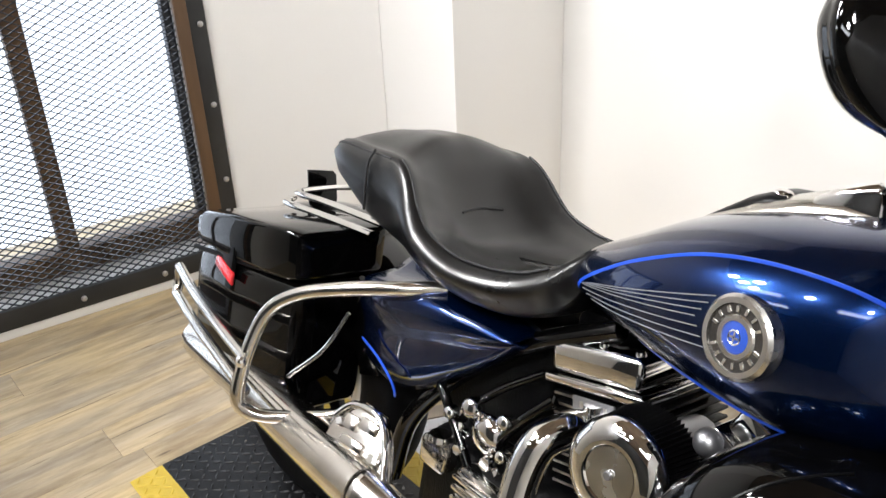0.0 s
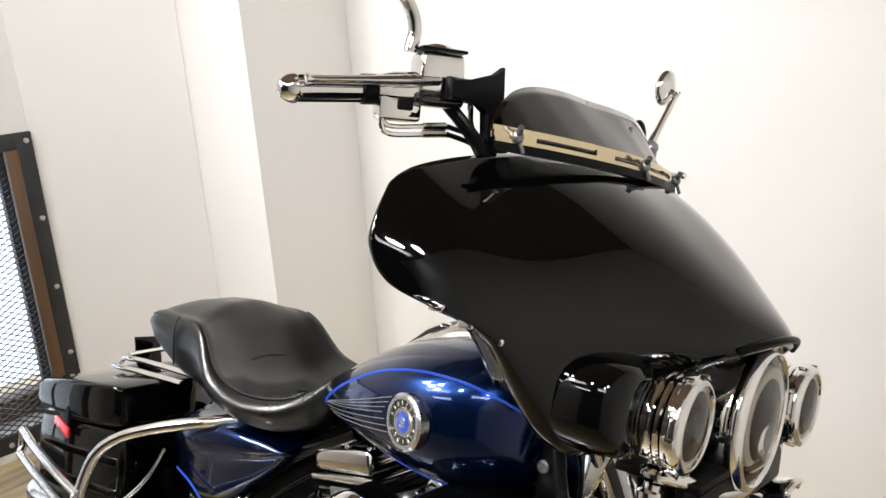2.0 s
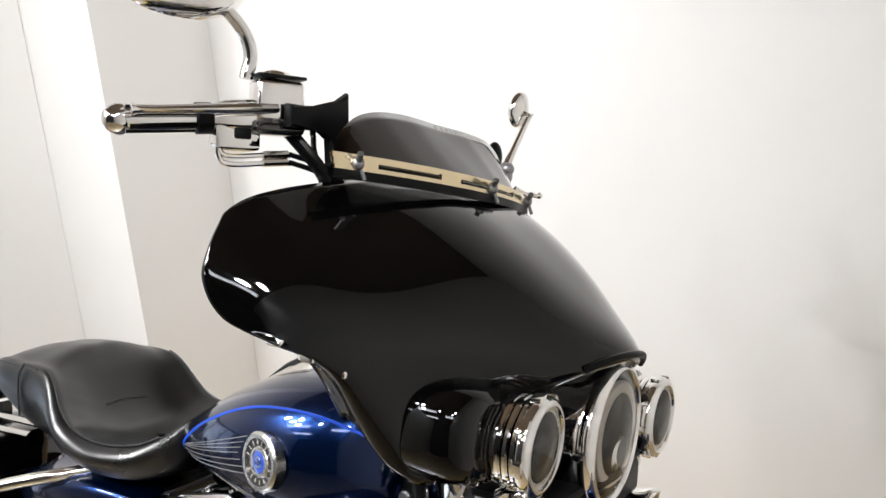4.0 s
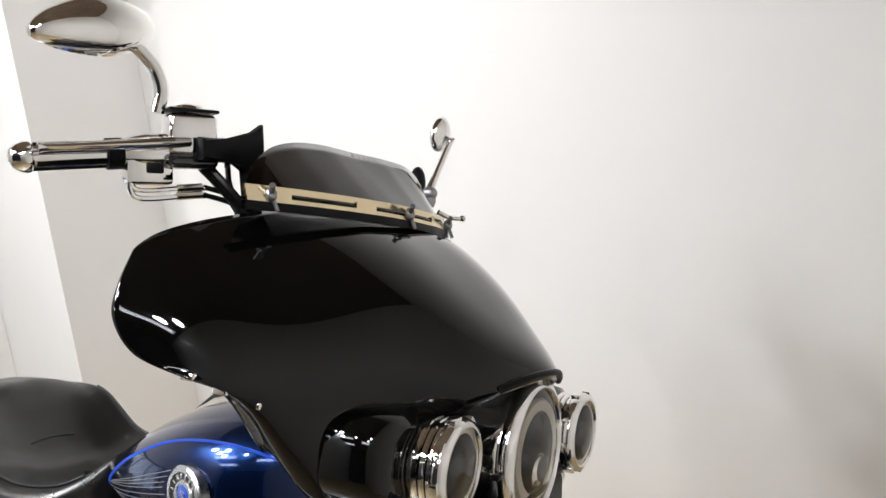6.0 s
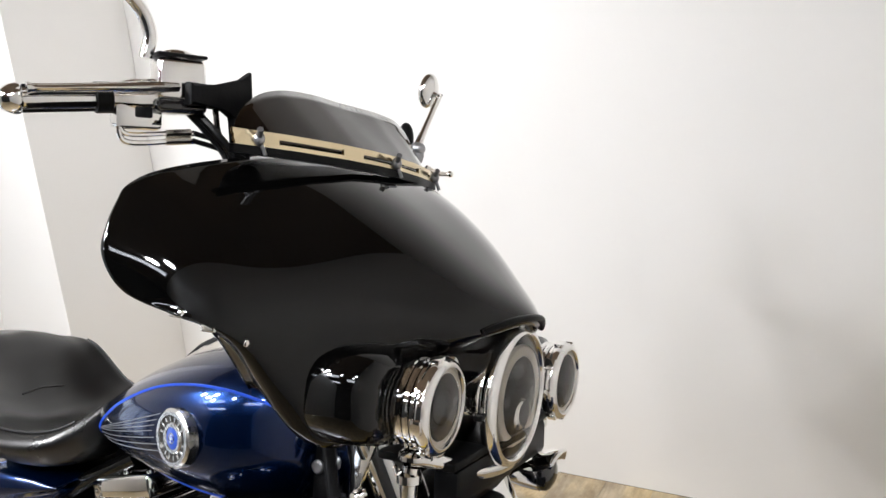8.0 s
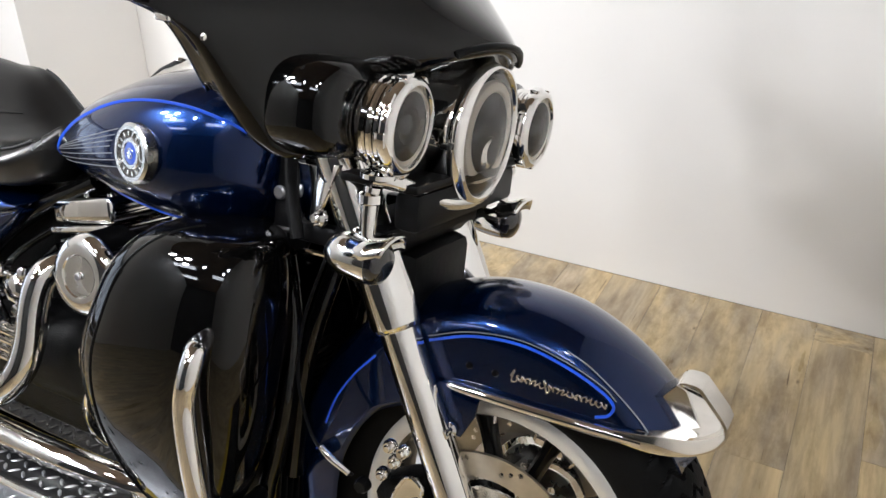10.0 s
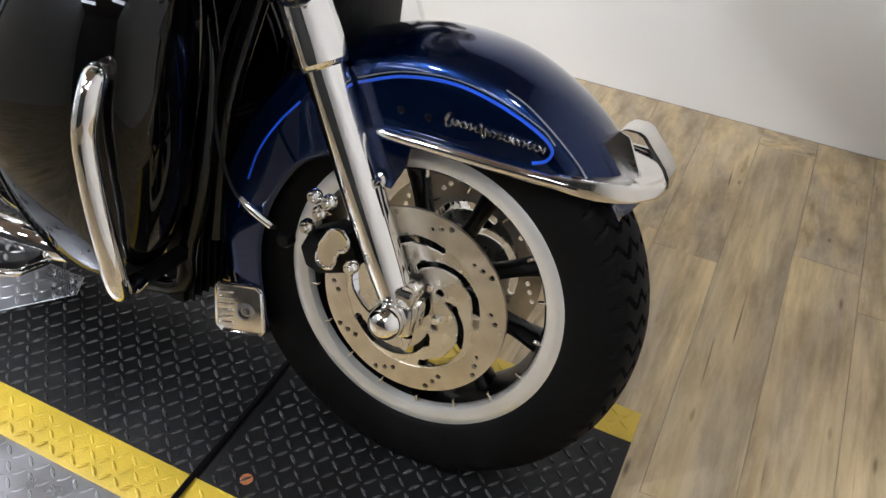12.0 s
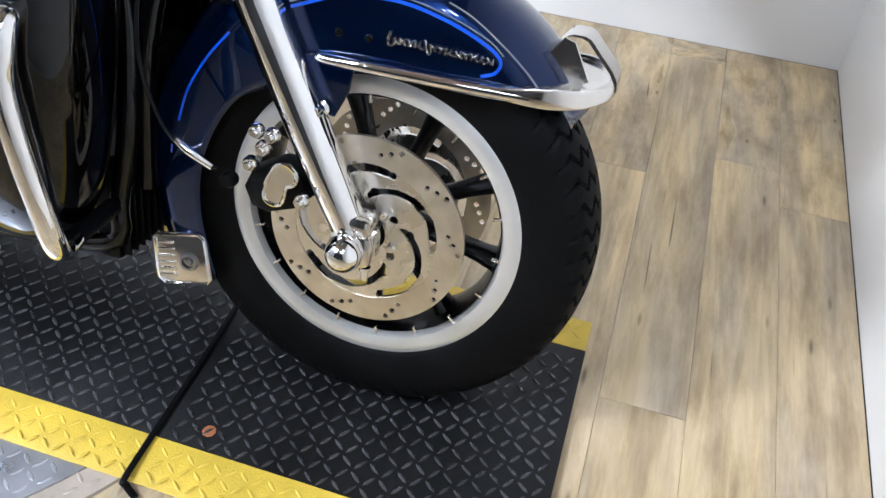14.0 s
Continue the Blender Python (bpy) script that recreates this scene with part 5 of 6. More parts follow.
part("centre_mark", merge(box(-0.006, 0.006, -0.0012, 0.0012, 0.0058, 0.0068), box(-0.0012, 0.0012, -0.006, 0.006, 0.0058, 0.0068), lathe([(0.0062, 0.006), (0.0074, 0.0066), (0.0086, 0.006)], (0, 0, 0), (0, 0, 1), 20)), CHROME, emblem).matrix_local = em
for k in range(16):
    if k in (4, 12):
        continue
    a = 2 * math.pi * k / 16 + 0.2
    part("emblem_bar", box(-0.0036, 0.0036, -0.0018, 0.0018, 0.003, 0.0052, 0.0004, 1), ALLOY, emblem).matrix_local = em @ pose(0.030 * math.cos(a), 0.030 * math.sin(a), 0, 0, 0, math.degrees(a))
# console on top of the tank
con = []
for x, z, hw, h in ((-0.83, 0.848, 0.040, 0.010), (-0.80, 0.862, 0.050, 0.016), (-0.74, 0.895, 0.058, 0.022), (-0.68, 0.922, 0.064, 0.030), (-0.62, 0.942, 0.066, 0.034), (-0.575, 0.952, 0.066, 0.032), (-0.545, 0.955, 0.064, 0.028)):
    con.append([(x, hw * superellipse(math.pi * k / 12, 3)[0], z + h * superellipse(math.pi * k / 12, 3)[1] - 0.012) for k in range(13)])
console = part("tank_console", grid(con, cap=True), CONSOLE, BIKE, "chrome tank console")
lid_rings = []
for x, z, hw in ((-0.835, 0.838, 0.020), (-0.811, 0.853, 0.034), (-0.75, 0.900, 0.044), (-0.695, 0.940, 0.050), (-0.665, 0.954, 0.052), (-0.640, 0.956, 0.050), (-0.620, 0.948, 0.042), (-0.612, 0.930, 0.034)):
    lid_rings.append([(x, hw * superellipse(2 * math.pi * k / 24, 2.6)[0], z - 0.016 + 0.016 * superellipse(2 * math.pi * k / 24, 2.6)[1]) for k in range(24)])
part("console_lid", grid(lid_rings, closed_v=True, cap=True), PLASTIC, console, "black console lid", 60)
part("lid_knob", ball((-0.655, -0.035, 0.952), 0.012, 0.012, 0.006, 14, 8), CHROME, console)
part("console_front", slab([(-0.622, 0.92), (-0.610, 0.962), (-0.590, 0.976), (-0.548, 0.993), (-0.534, 0.985), (-0.528, 0.93)], 0.12, Matrix(((1, 0, 0, 0), (0, 0, -1, 0.06), (0, 1, 0, 0), (0, 0, 0, 1))), 0.008, 3), CHROME, console, "bright chrome dash end")

# two-up seat: x, underside, side crest, middle, half width, lowest width
SEAT = [(-0.765, 0.856, 0.882, 0.884, 0.036, 0.60), (-0.810, 0.832, 0.858, 0.860, 0.050, 0.70), (-0.850, 0.784, 0.832, 0.832, 0.082, 0.80), (-0.872, 0.734, 0.812, 0.810, 0.120, 0.86), (-0.895, 0.710, 0.789, 0.786, 0.150, 0.86), (-0.935, 0.694, 0.769, 0.758, 0.176, 0.86), (-1.000, 0.688, 0.759, 0.738, 0.191, 0.85), (-1.060, 0.692, 0.760, 0.730, 0.195, 0.85),
        (-1.120, 0.700, 0.776, 0.736, 0.192, 0.84), (-1.155, 0.705, 0.803, 0.756, 0.187, 0.84), (-1.178, 0.709, 0.828, 0.781, 0.180, 0.84), (-1.200, 0.713, 0.848, 0.812, 0.173, 0.84), (-1.228, 0.717, 0.861, 0.854, 0.167, 0.84), (-1.265, 0.723, 0.864, 0.886, 0.164, 0.84), (-1.320, 0.738, 0.862, 0.887, 0.163, 0.85), (-1.380, 0.772, 0.862, 0.879, 0.160, 0.88), (-1.420, 0.790, 0.854, 0.867, 0.148, 0.9), (-1.440, 0.804, 0.838, 0.847, 0.130, 0.9), (-1.448, 0.818, 0.826, 0.831, 0.100, 0.9)]
SEAT_FINE = curve_points(SEAT, 6)


def seat_ring(x, zb, zs, zm, hw, lo):
    half = [(0.0, zb), (lo * 0.7, zb + 0.002), (lo, zb + 0.010), (0.4 + 0.6 * lo, zb + 0.25 * (zs - zb)), (0.985, zb + 0.52 * (zs - zb)), (1.0, zb + 0.70 * (zs - zb)), (0.955, zs - 0.010), (0.87, zs), (0.78, zs - 0.002 - 0.10 * (zs - zm)), (0.62, zs - 0.40 * (zs - zm)), (0.42, zs - 0.78 * (zs - zm)), (0.2, zm + 0.001), (0.0, zm)]
    pts = curve_points(half, 2)
    right = [(x, -hw * w, z) for w, z in pts]
    left = [(x, hw * w, z) for w, z in pts[::-1][1:-1]]
    return right + left


seat = part("seat", grid([seat_ring(*r) for r in SEAT_FINE], closed_v=True, cap=True), LEATHER, BIKE, "black two-up vinyl seat with stitched welts", 60)


def seat_edge(x, side, w=0.885, lift=0.001):
    xs = SEAT_FINE[::-1, 0]
    zs, hw = (float(np.interp(x, xs, SEAT_FINE[::-1, k])) for k in (2, 4))
    return (x, side * hw * w, zs + lift)


for side in (-1, 1):
    part("welt", tube([seat_edge(x, side) for x in np.linspace(-0.90, -1.225, 26)], 0.0024, 8, 3), WELT, seat, "stitched welt")
    part("welt", tube([seat_edge(x, side, 0.93, -0.006) for x in np.linspace(-1.25, -1.425, 12)], 0.0024, 8, 3), WELT, seat, "stitched welt")
part("crease", tube([(-1.176, -0.048, 0.781), (-1.182, 0.0, 0.7845), (-1.176, 0.048, 0.781)], 0.0035, 8, 6, flat=0.5), WELT, seat)
part("side_seam", tube([(-1.285, -0.160, 0.866), (-1.292, -0.1675, 0.842), (-1.295, -0.166, 0.80), (-1.305, -0.156, 0.757)], 0.0022, 6, 5), WELT, seat)

# frame rails and side cover
part("frame", merge(tube([(-0.80, -0.085, 0.725), (-0.93, -0.10, 0.655), (-1.05, -0.11, 0.56), (-1.15, -0.12, 0.43), (-1.18, -0.12, 0.30)], 0.017, 12, 5), tube([(-0.42, -0.05, 0.72), (-0.36, -0.09, 0.55), (-0.38, -0.11, 0.30), (-0.46, -0.12, 0.20), (-1.15, -0.12, 0.20), (-1.2, -0.12, 0.3)], 0.016, 12, 5),
                    tube([(-0.80, 0.085, 0.725), (-0.93, 0.10, 0.655), (-1.05, 0.11, 0.56), (-1.15, 0.12, 0.43), (-1.18, 0.12, 0.30)], 0.017, 12, 5), tube([(-0.42, 0.05, 0.72), (-0.36, 0.09, 0.55), (-0.38, 0.11, 0.30), (-0.46, 0.12, 0.20), (-1.15, 0.12, 0.20), (-1.2, 0.12, 0.3)], 0.016, 12, 5), tube([(-0.42, 0, 0.74), (-0.8, 0, 0.74), (-1.25, 0, 0.68)], 0.025, 12, 5)), BLACK, BIKE, "black tubular frame")
cover_rows = []
for x, z0, z1, ya, yb in ((-0.925, 0.655, 0.672, 0.150, 0.150), (-0.98, 0.598, 0.690, 0.160, 0.150), (-1.05, 0.545, 0.705, 0.172, 0.140), (-1.12, 0.500, 0.710, 0.178, 0.130), (-1.19, 0.480, 0.700, 0.178, 0.125), (-1.26, 0.480, 0.690, 0.165, 0.12)):
    mid = z0 + 0.62 * (z1 - z0)
    cover_rows.append([(x, -ya + 0.035, z0), (x, -ya + 0.012, z0 + 0.25 * (mid - z0)), (x, -ya + 0.004, z0 + 0.7 * (mid - z0)), (x, -ya - 0.010, mid), (x, -ya - 0.004, mid + 0.02 * (z1 - z0) / 0.1), (x, -yb + 0.01, z0 + 0.86 * (z1 - z0)), (x, -yb + 0.06, z1)])
cover_fine = [curve_points(c, 4) for c in zip(*cover_rows)]
cover_fine = [curve_points(r, 3) for r in zip(*cover_fine)]
cover = part("side_cover", grid(cover_fine), BLUE, BIKE, "dark blue side cover with a bright stripe", 60)
cm = cover.modifiers.new("thickness", "SOLIDIFY")
cm.thickness, cm.offset = 0.004, -1
part("cover_stripe", tube([(-1.236, -0.180, 0.552), (-1.185, -0.1845, 0.540), (-1.150, -0.184, 0.520), (-1.138, -0.179, 0.500), (-1.142, -0.172, 0.484)], 0.0026, 6, 6, flat=0.5, up=(0, 1, 0)), BRIGHT_BLUE, cover, "bright blue curved stripe")
rear = grid([[(-1.60 + r * math.cos(a), y, 0.322 + r * math.sin(a)) for y, r in ((-0.09, 0.27), (-0.09, 0.325), (-0.075, 0.342), (-0.04, 0.348), (0, 0.35), (0.04, 0.348), (0.075, 0.342), (0.09, 0.325), (0.09, 0.27))] for a in np.linspace(radians(20), radians(175), 30)])
part("rear_fender", rear, BLACK, BIKE, "gloss black rear fender", 60)

part("battery_box", merge(box(-1.24, -0.90, -0.075, 0.075, 0.45, 0.68, 0.03, 3), box(-0.90, -0.80, -0.06, 0.06, 0.60, 0.725, 0.02, 2)), ENGINE_BLACK, BIKE, "black battery box under the seat")

# saddlebag with lid, latch and reflector
def bag_ring(x, y0, y1, z0, z1, n=5.0, k=36, tilt=0.0):
    out = []
    for i in range(k):
        c, s = superellipse(2 * math.pi * i / k, n)
        out.append((x + tilt * s, (y0 + y1) / 2 + (y1 - y0) / 2 * c, (z0 + z1) / 2 + (z1 - z0) / 2 * s))
    return out


bag = part("saddlebag", grid([bag_ring(x, y0, y1, z0, z1, n) for x, y0, y1, z0, z1, n in ((-1.366, -0.225, -0.085, 0.36, 0.602, 6), (-1.372, -0.240, -0.075, 0.35, 0.608, 9), (-1.40, -0.248, -0.07, 0.345, 0.607, 10), (-1.55, -0.260, -0.07, 0.34, 0.592, 8), (-1.68, -0.262, -0.075, 0.35, 0.578, 7), (-1.735, -0.24, -0.09, 0.37, 0.570, 4))], closed_v=True, cap=True), BLACK, BIKE, "gloss black hard saddlebag", 50)
lid = part("bag_lid", grid([bag_ring(x, y0, y1, z0, z1, n) for x, y0, y1, z0, z1, n in ((-1.354, -0.232, -0.068, 0.625, 0.694, 7), (-1.358, -0.246, -0.060, 0.617, 0.704, 10), (-1.372, -0.254, -0.055, 0.614, 0.707, 13), (-1.45, -0.262, -0.055, 0.606, 0.698, 14), (-1.56, -0.266, -0.055, 0.596, 0.682, 14), (-1.68, -0.264, -0.06, 0.586, 0.656, 9), (-1.72, -0.254, -0.075, 0.582, 0.638, 6), (-1.735, -0.235, -0.09, 0.585, 0.622, 4))], closed_v=True, cap=True), BLACK, bag, "gloss black lid", 32)
part("latch", slab([(-0.045, -0.035), (0.045, -0.035), (0.045, 0.03), (-0.045, 0.03)], 0.010, axis_matrix((-1.585, -0.253, 0.588), (-0.13, -0.99, 0.05), (0, 0, 1)) @ pose(0, 0, 0, 0, 0, 90), 0.003), PLASTIC, bag, "black latch")
part("reflector", slab([(-0.046, -0.012), (0.046, -0.012), (0.046, 0.012), (-0.046, 0.012)], 0.006, axis_matrix((-1.573, -0.263, 0.570), (-0.13, -0.99, 0.05), (0, 0, 1)) @ pose(0, 0, 0, 0, 0, 90 - 7), 0.002), RED, bag, "red reflector strip")
part("lid_seal", tube([(-1.385, -0.14, 0.607), (-1.39, -0.214, 0.607), (-1.42, -0.233, 0.606), (-1.55, -0.254, 0.593), (-1.70, -0.266, 0.576)], 0.005, 8, 5), PLASTIC, bag)

# chrome saddlebag guard: front loop and two rails along the bag
guard = part("bag_guard", tube([(-1.075, -0.140, 0.696), (-1.12, -0.192, 0.686), (-1.20, -0.238, 0.663), (-1.28, -0.275, 0.630), (-1.322, -0.306, 0.588), (-1.333, -0.330, 0.520), (-1.335, -0.345, 0.440), (-1.325, -0.335, 0.410), (-1.29, -0.300, 0.404), (-1.22, -0.235, 0.425), (-1.17, -0.19, 0.45)], 0.0125, 16, 7), CHROME_SOFT, BIKE, "chrome saddlebag guard rail")
for ends in (((-1.325, -0.340, 0.506), (-1.48, -0.318, 0.508), (-1.64, -0.288, 0.506), (-1.79, -0.250, 0.502)), ((-1.345, -0.325, 0.432), (-1.48, -0.306, 0.436), (-1.64, -0.282, 0.438), (-1.80, -0.250, 0.438))):
    part("guard_rail", tube(ends, 0.0105, 14, 5), CHROME_SOFT, guard, "chrome side rail")
part("rail_end", tube([(-1.79, -0.250, 0.502), (-1.808, -0.243, 0.488), (-1.810, -0.242, 0.455), (-1.80, -0.250, 0.438)], 0.0105, 14, 5), CHROME_SOFT, guard)
part("guard_bolt", ball((-1.318, -0.352, 0.506), 0.011, 0.009, 0.011, 14, 10), CHROME, guard)
guard.location = (-0.014, 0.0, -0.008)
part("bag_bar", tube([(-1.30, -0.27, 0.47), (-1.26, -0.23, 0.53), (-1.24, -0.20, 0.60)], 0.004, 8, 5), CHROME_SOFT, guard)

# luggage rack behind the seat
rack = part("luggage_rack", merge(tube([(-1.30, -0.135, 0.712), (-1.45, -0.145, 0.706), (-1.57, -0.14, 0.694), (-1.62, -0.10, 0.690)], 0.009, 12, 6, flat=0.7), tube([(-1.30, -0.105, 0.725), (-1.48, -0.11, 0.718), (-1.60, -0.10, 0.705), (-1.64, -0.03, 0.70), (-1.64, 0.05, 0.70), (-1.60, 0.12, 0.70)], 0.009, 12, 6, flat=0.7)), CHROME, BIKE, "chrome luggage rack rails")
part("rack_plate", slab([(-0.040, -0.03), (0.040, -0.03), (0.036, 0.030), (0.028, 0.038), (-0.028, 0.038), (-0.036, 0.030)], 0.006, axis_matrix((-1.675, 0.0, 0.692), (1, -0.1, 0.25), (0, 1, 0)) @ pose(0, 0, 0, 0, 0, -90), 0.002), BLACK, rack, "small black upright plate")

# exhaust
part("rear_header", tube([(-0.800, -0.115, 0.590), (-0.808, -0.150, 0.588), (-0.822, -0.182, 0.570), (-0.828, -0.198, 0.525), (-0.826, -0.214, 0.450), (-0.838, -0.230, 0.395), (-0.880, -0.245, 0.355), (-0.97, -0.262, 0.345), (-1.08, -0.285, 0.36)], 0.026, 20, 7), CHROME, BIKE, "curved chrome exhaust header")
part("muffler", tube([(-0.86, -0.262, 0.378), (-0.93, -0.270, 0.382), (-1.0, -0.274, 0.384), (-1.06, -0.276, 0.384), (-1.10, -0.274, 0.383), (-1.45, -0.245, 0.366), (-1.70, -0.225, 0.352), (-1.75, -0.222, 0.350)], [0.024, 0.026, 0.030, 0.038, 0.043, 0.045, 0.045, 0.040], 28, 5), CHROME_SOFT, BIKE, "long chrome muffler")
part("lower_header", tube([(-0.50, -0.155, 0.245), (-0.58, -0.205, 0.262), (-0.72, -0.235, 0.275), (-0.90, -0.250, 0.285), (-1.10, -0.270, 0.30)], [0.020, 0.024, 0.025, 0.025, 0.025], 20, 6), CHROME, BIKE, "straight chrome lower header")
# folded passenger footboard
fm = axis_matrix((-1.105, -0.246, 0.428), (0.10, -0.84, 0.52), (0, 0, 1)) @ pose(0, 0, 0, 0, 0, 90)
fb = part("passenger_footboard", slab([(0.078, 0.020), (0.084, -0.022), (0.060, -0.054), (0.022, -0.061), (-0.015, -0.055), (-0.046, -0.024), (-0.084, 0.036), (-0.080, 0.050), (-0.062, 0.056), (-0.050, 0.040), (-0.016, 0.022), (-0.010, 0.046), (0.026, 0.047), (0.040, 0.030), (0.056, 0.040), (0.066, 0.034)], 0.014, fm, 0.004, 2), CHROME_SOFT, BIKE, "folded chrome passenger footboard")
part("board_rim", tube([fm @ Vector((x, y, 0.016)) for x, y in ((0.076, -0.018), (0.056, -0.046), (0.021, -0.053), (-0.012, -0.047), (-0.040, -0.020), (-0.074, 0.034))], 0.006, 10, 5), CHROME, fb, "rounded chrome rim")
for bx, by, w, h in ((0.040, -0.022, 0.016, 0.012), (0.004, -0.030, 0.020, 0.010), (0.020, 0.006, 0.026, 0.008), (-0.034, 0.012, 0.014, 0.010)):
    part("cast_boss", box(bx - w, bx + w, by - h, by + h, 0.010, 0.020, 0.004, 2), CHROME_SOFT, fb).matrix_local = fm
for bx, by in ((0.062, -0.014), (0.046, 0.022), (-0.060, 0.040)):
    part("stud", bolt_head((0, 0, 0), (0, 0, 1), 0.008, 0.006), CHROME, fb).matrix_local = fm @ pose(bx, by, 0.014)
for bx in (0.052, -0.022):
    part("hinge", box(bx - 0.012, bx + 0.012, 0.030, 0.058, -0.008, 0.008, 0.003), ENGINE_BLACK, fb, "black hinge").matrix_local = fm

# rider's footboard
rf = part("rider_footboard", slab([(-0.84, -0.19), (-0.62, -0.165), (-0.575, -0.19), (-0.57, -0.25), (-0.60, -0.285), (-0.84, -0.30), (-0.88, -0.26), (-0.88, -0.22)], 0.016, pose(0, 0, 0.238), 0.004), RUBBER_MAT, BIKE, "black tread rider footboard")
part("board_edge", tube([(-0.62, -0.162, 0.244), (-0.572, -0.188, 0.244), (-0.565, -0.25, 0.244), (-0.60, -0.290, 0.244), (-0.84, -0.305, 0.244), (-0.885, -0.26, 0.244)], 0.006, 10, 5), CHROME, rf, "chrome edge")
tagged(part("board_tread", lugs(lambda x, y: True, -0.85, -0.59, -0.285, -0.195, 0.0225, 0.0115, 0.003, 0.002, 0.254), STEEL_GREY, rf), kind="stuff")

# ---- engine ----
engine = part("engine_case", merge(box(-1.12, -0.50, -0.13, 0.13, 0.23, 0.44, 0.04, 3), box(-0.98, -0.56, -0.155, 0.15, 0.30, 0.47, 0.05, 3)), ENGINE_BLACK, BIKE, "black engine cases")


def fin_stack(base, axis, count, hx, hy, gap, name):
    m = axis_matrix(base, axis, (0, 1, 0))
    for k in range(count):
        grow = 1.0 if k > 1 else 0.9
        f = part("cooling_fin", box(-hy * grow, hy * grow, -hx * grow, hx * grow, k * gap, k * gap + 0.0055, 0.002, 1), ENGINE_BLACK, engine)
        f.matrix_local = m
        part("fin_edge", box(-hy * grow - 0.0008, -hy * grow + 0.001, -hx * grow * 0.96, hx * grow * 0.96, k * gap + 0.0012, k * gap + 0.0045), FIN_EDGE, f, "bright machined fin edge")
    part("barrel", box(-hy * 0.8, hy * 0.8, -hx * 0.8, hx * 0.8, 0, count * gap, 0.01), ENGINE_BLACK, engine).matrix_local = m


fin_stack((-0.768, 0.0, 0.460), (-0.20, 0, 0.98), 12, 0.078, 0.105, 0.0145, "rear")
fin_stack((-0.635, 0.0, 0.455), (0.42, 0, 0.907), 12, 0.078, 0.105, 0.0145, "front")
for base, axis in (((-0.805, 0.0, 0.638), (-0.20, 0, 0.98)), ((-0.552, 0.0, 0.632), (0.42, 0, 0.907))):
    m = axis_matrix(base, axis, (0, 1, 0))
    rb = part("rocker_box", box(-0.114, 0.112, -0.080, 0.088, -0.004, 0.010, 0.004, 3), CHROME, engine, "chrome rocker box")
    rb.matrix_local = m
    part("rocker_cover", box(-0.110, 0.102, -0.074, 0.080, 0.012, 0.060, 0.010, 3), CHROME, rb)
    for bx in (-0.06, 0.0, 0.06):
        part("rocker_bolt", lathe([(0, 0.008), (0.006, 0.008), (0.0075, 0.004), (0.0075, 0)], (-0.092, bx, 0.058), (-0.3, 0, 1), 10), CHROME, rb)
    part("name_plate", box(-0.1135, -0.110, -0.035, 0.035, -0.032, -0.012, 0.001), STEEL_GREY, rb, "small engraved plate with illegible bars")
    for q in range(5):
        part("engraved_bar", box(-0.1142, -0.1132, -0.024 + 0.010 * q, -0.018 + 0.010 * q, -0.026, -0.018), FIN_EDGE, rb)
for x0, x1 in ((-0.66, -0.60), (-0.64, -0.56), (-0.74, -0.80), (-0.72, -0.77)):
    part("pushrod_tube", tube([(x0 - 0.03, -0.12, 0.43), (x1, -0.118, 0.62)], 0.011, 12, smooth=False), CHROME, engine)
for x, z, r in ((-0.60, 0.33, 0.05), (-0.70, 0.33, 0.062)):
    part("cam_cover", lathe([(0, 0.018), (r * 0.55, 0.017), (r * 0.85, 0.012), (r, 0.004), (r, -0.03)], (x, -0.155, z), (0, -1, 0), 36, 3), CHROME, engine, "round chrome timing cover")
    for k in range(6):
        a = 2 * math.pi * k / 6
        part("cover_bolt", bolt_head((x + 0.78 * r * math.cos(a), -0.166, z + 0.78 * r * math.sin(a)), (0, -1, 0), 0.006, 0.006), CHROME_SOFT, engine)
part("lifter_block", merge(box(-0.67, -0.58, -0.165, -0.12, 0.40, 0.45, 0.01), box(-0.77, -0.69, -0.165, -0.12, 0.40, 0.45, 0.01)), CHROME_SOFT, engine, "chrome lifter block")
part("gear_cover", merge(box(-0.99, -0.88, -0.165, -0.12, 0.36, 0.44, 0.015), *[box(-0.985, -0.885, -0.172, -0.16, 0.365 + 0.018 * k, 0.374 + 0.018 * k, 0.003) for k in range(4)]), CHROME_SOFT, engine, "ribbed chrome gearbox cover")
part("starter_end", lathe([(0, 0.02), (0.02, 0.018), (0.032, 0.008), (0.034, 0)], (-0.955, -0.135, 0.50), (0, -1, 0), 28, 2), CHROME, engine)
for k, c in enumerate(((-1.0, -0.14, 0.455), (-0.93, -0.15, 0.47), (-0.97, -0.15, 0.41), (-0.90, -0.17, 0.375), (-0.875, -0.14, 0.44), (-1.02, -0.13, 0.48))):
    part("engine_bolt", merge(bolt_head(c, (0, -1, 0.1 * k), 0.011 + 0.002 * (k % 3), 0.016), tube([c, (c[0] + 0.02, c[1] - 0.004, c[2] - 0.03 + 0.02 * (k % 2))], 0.006, 8, smooth=False)), CHROME, engine)
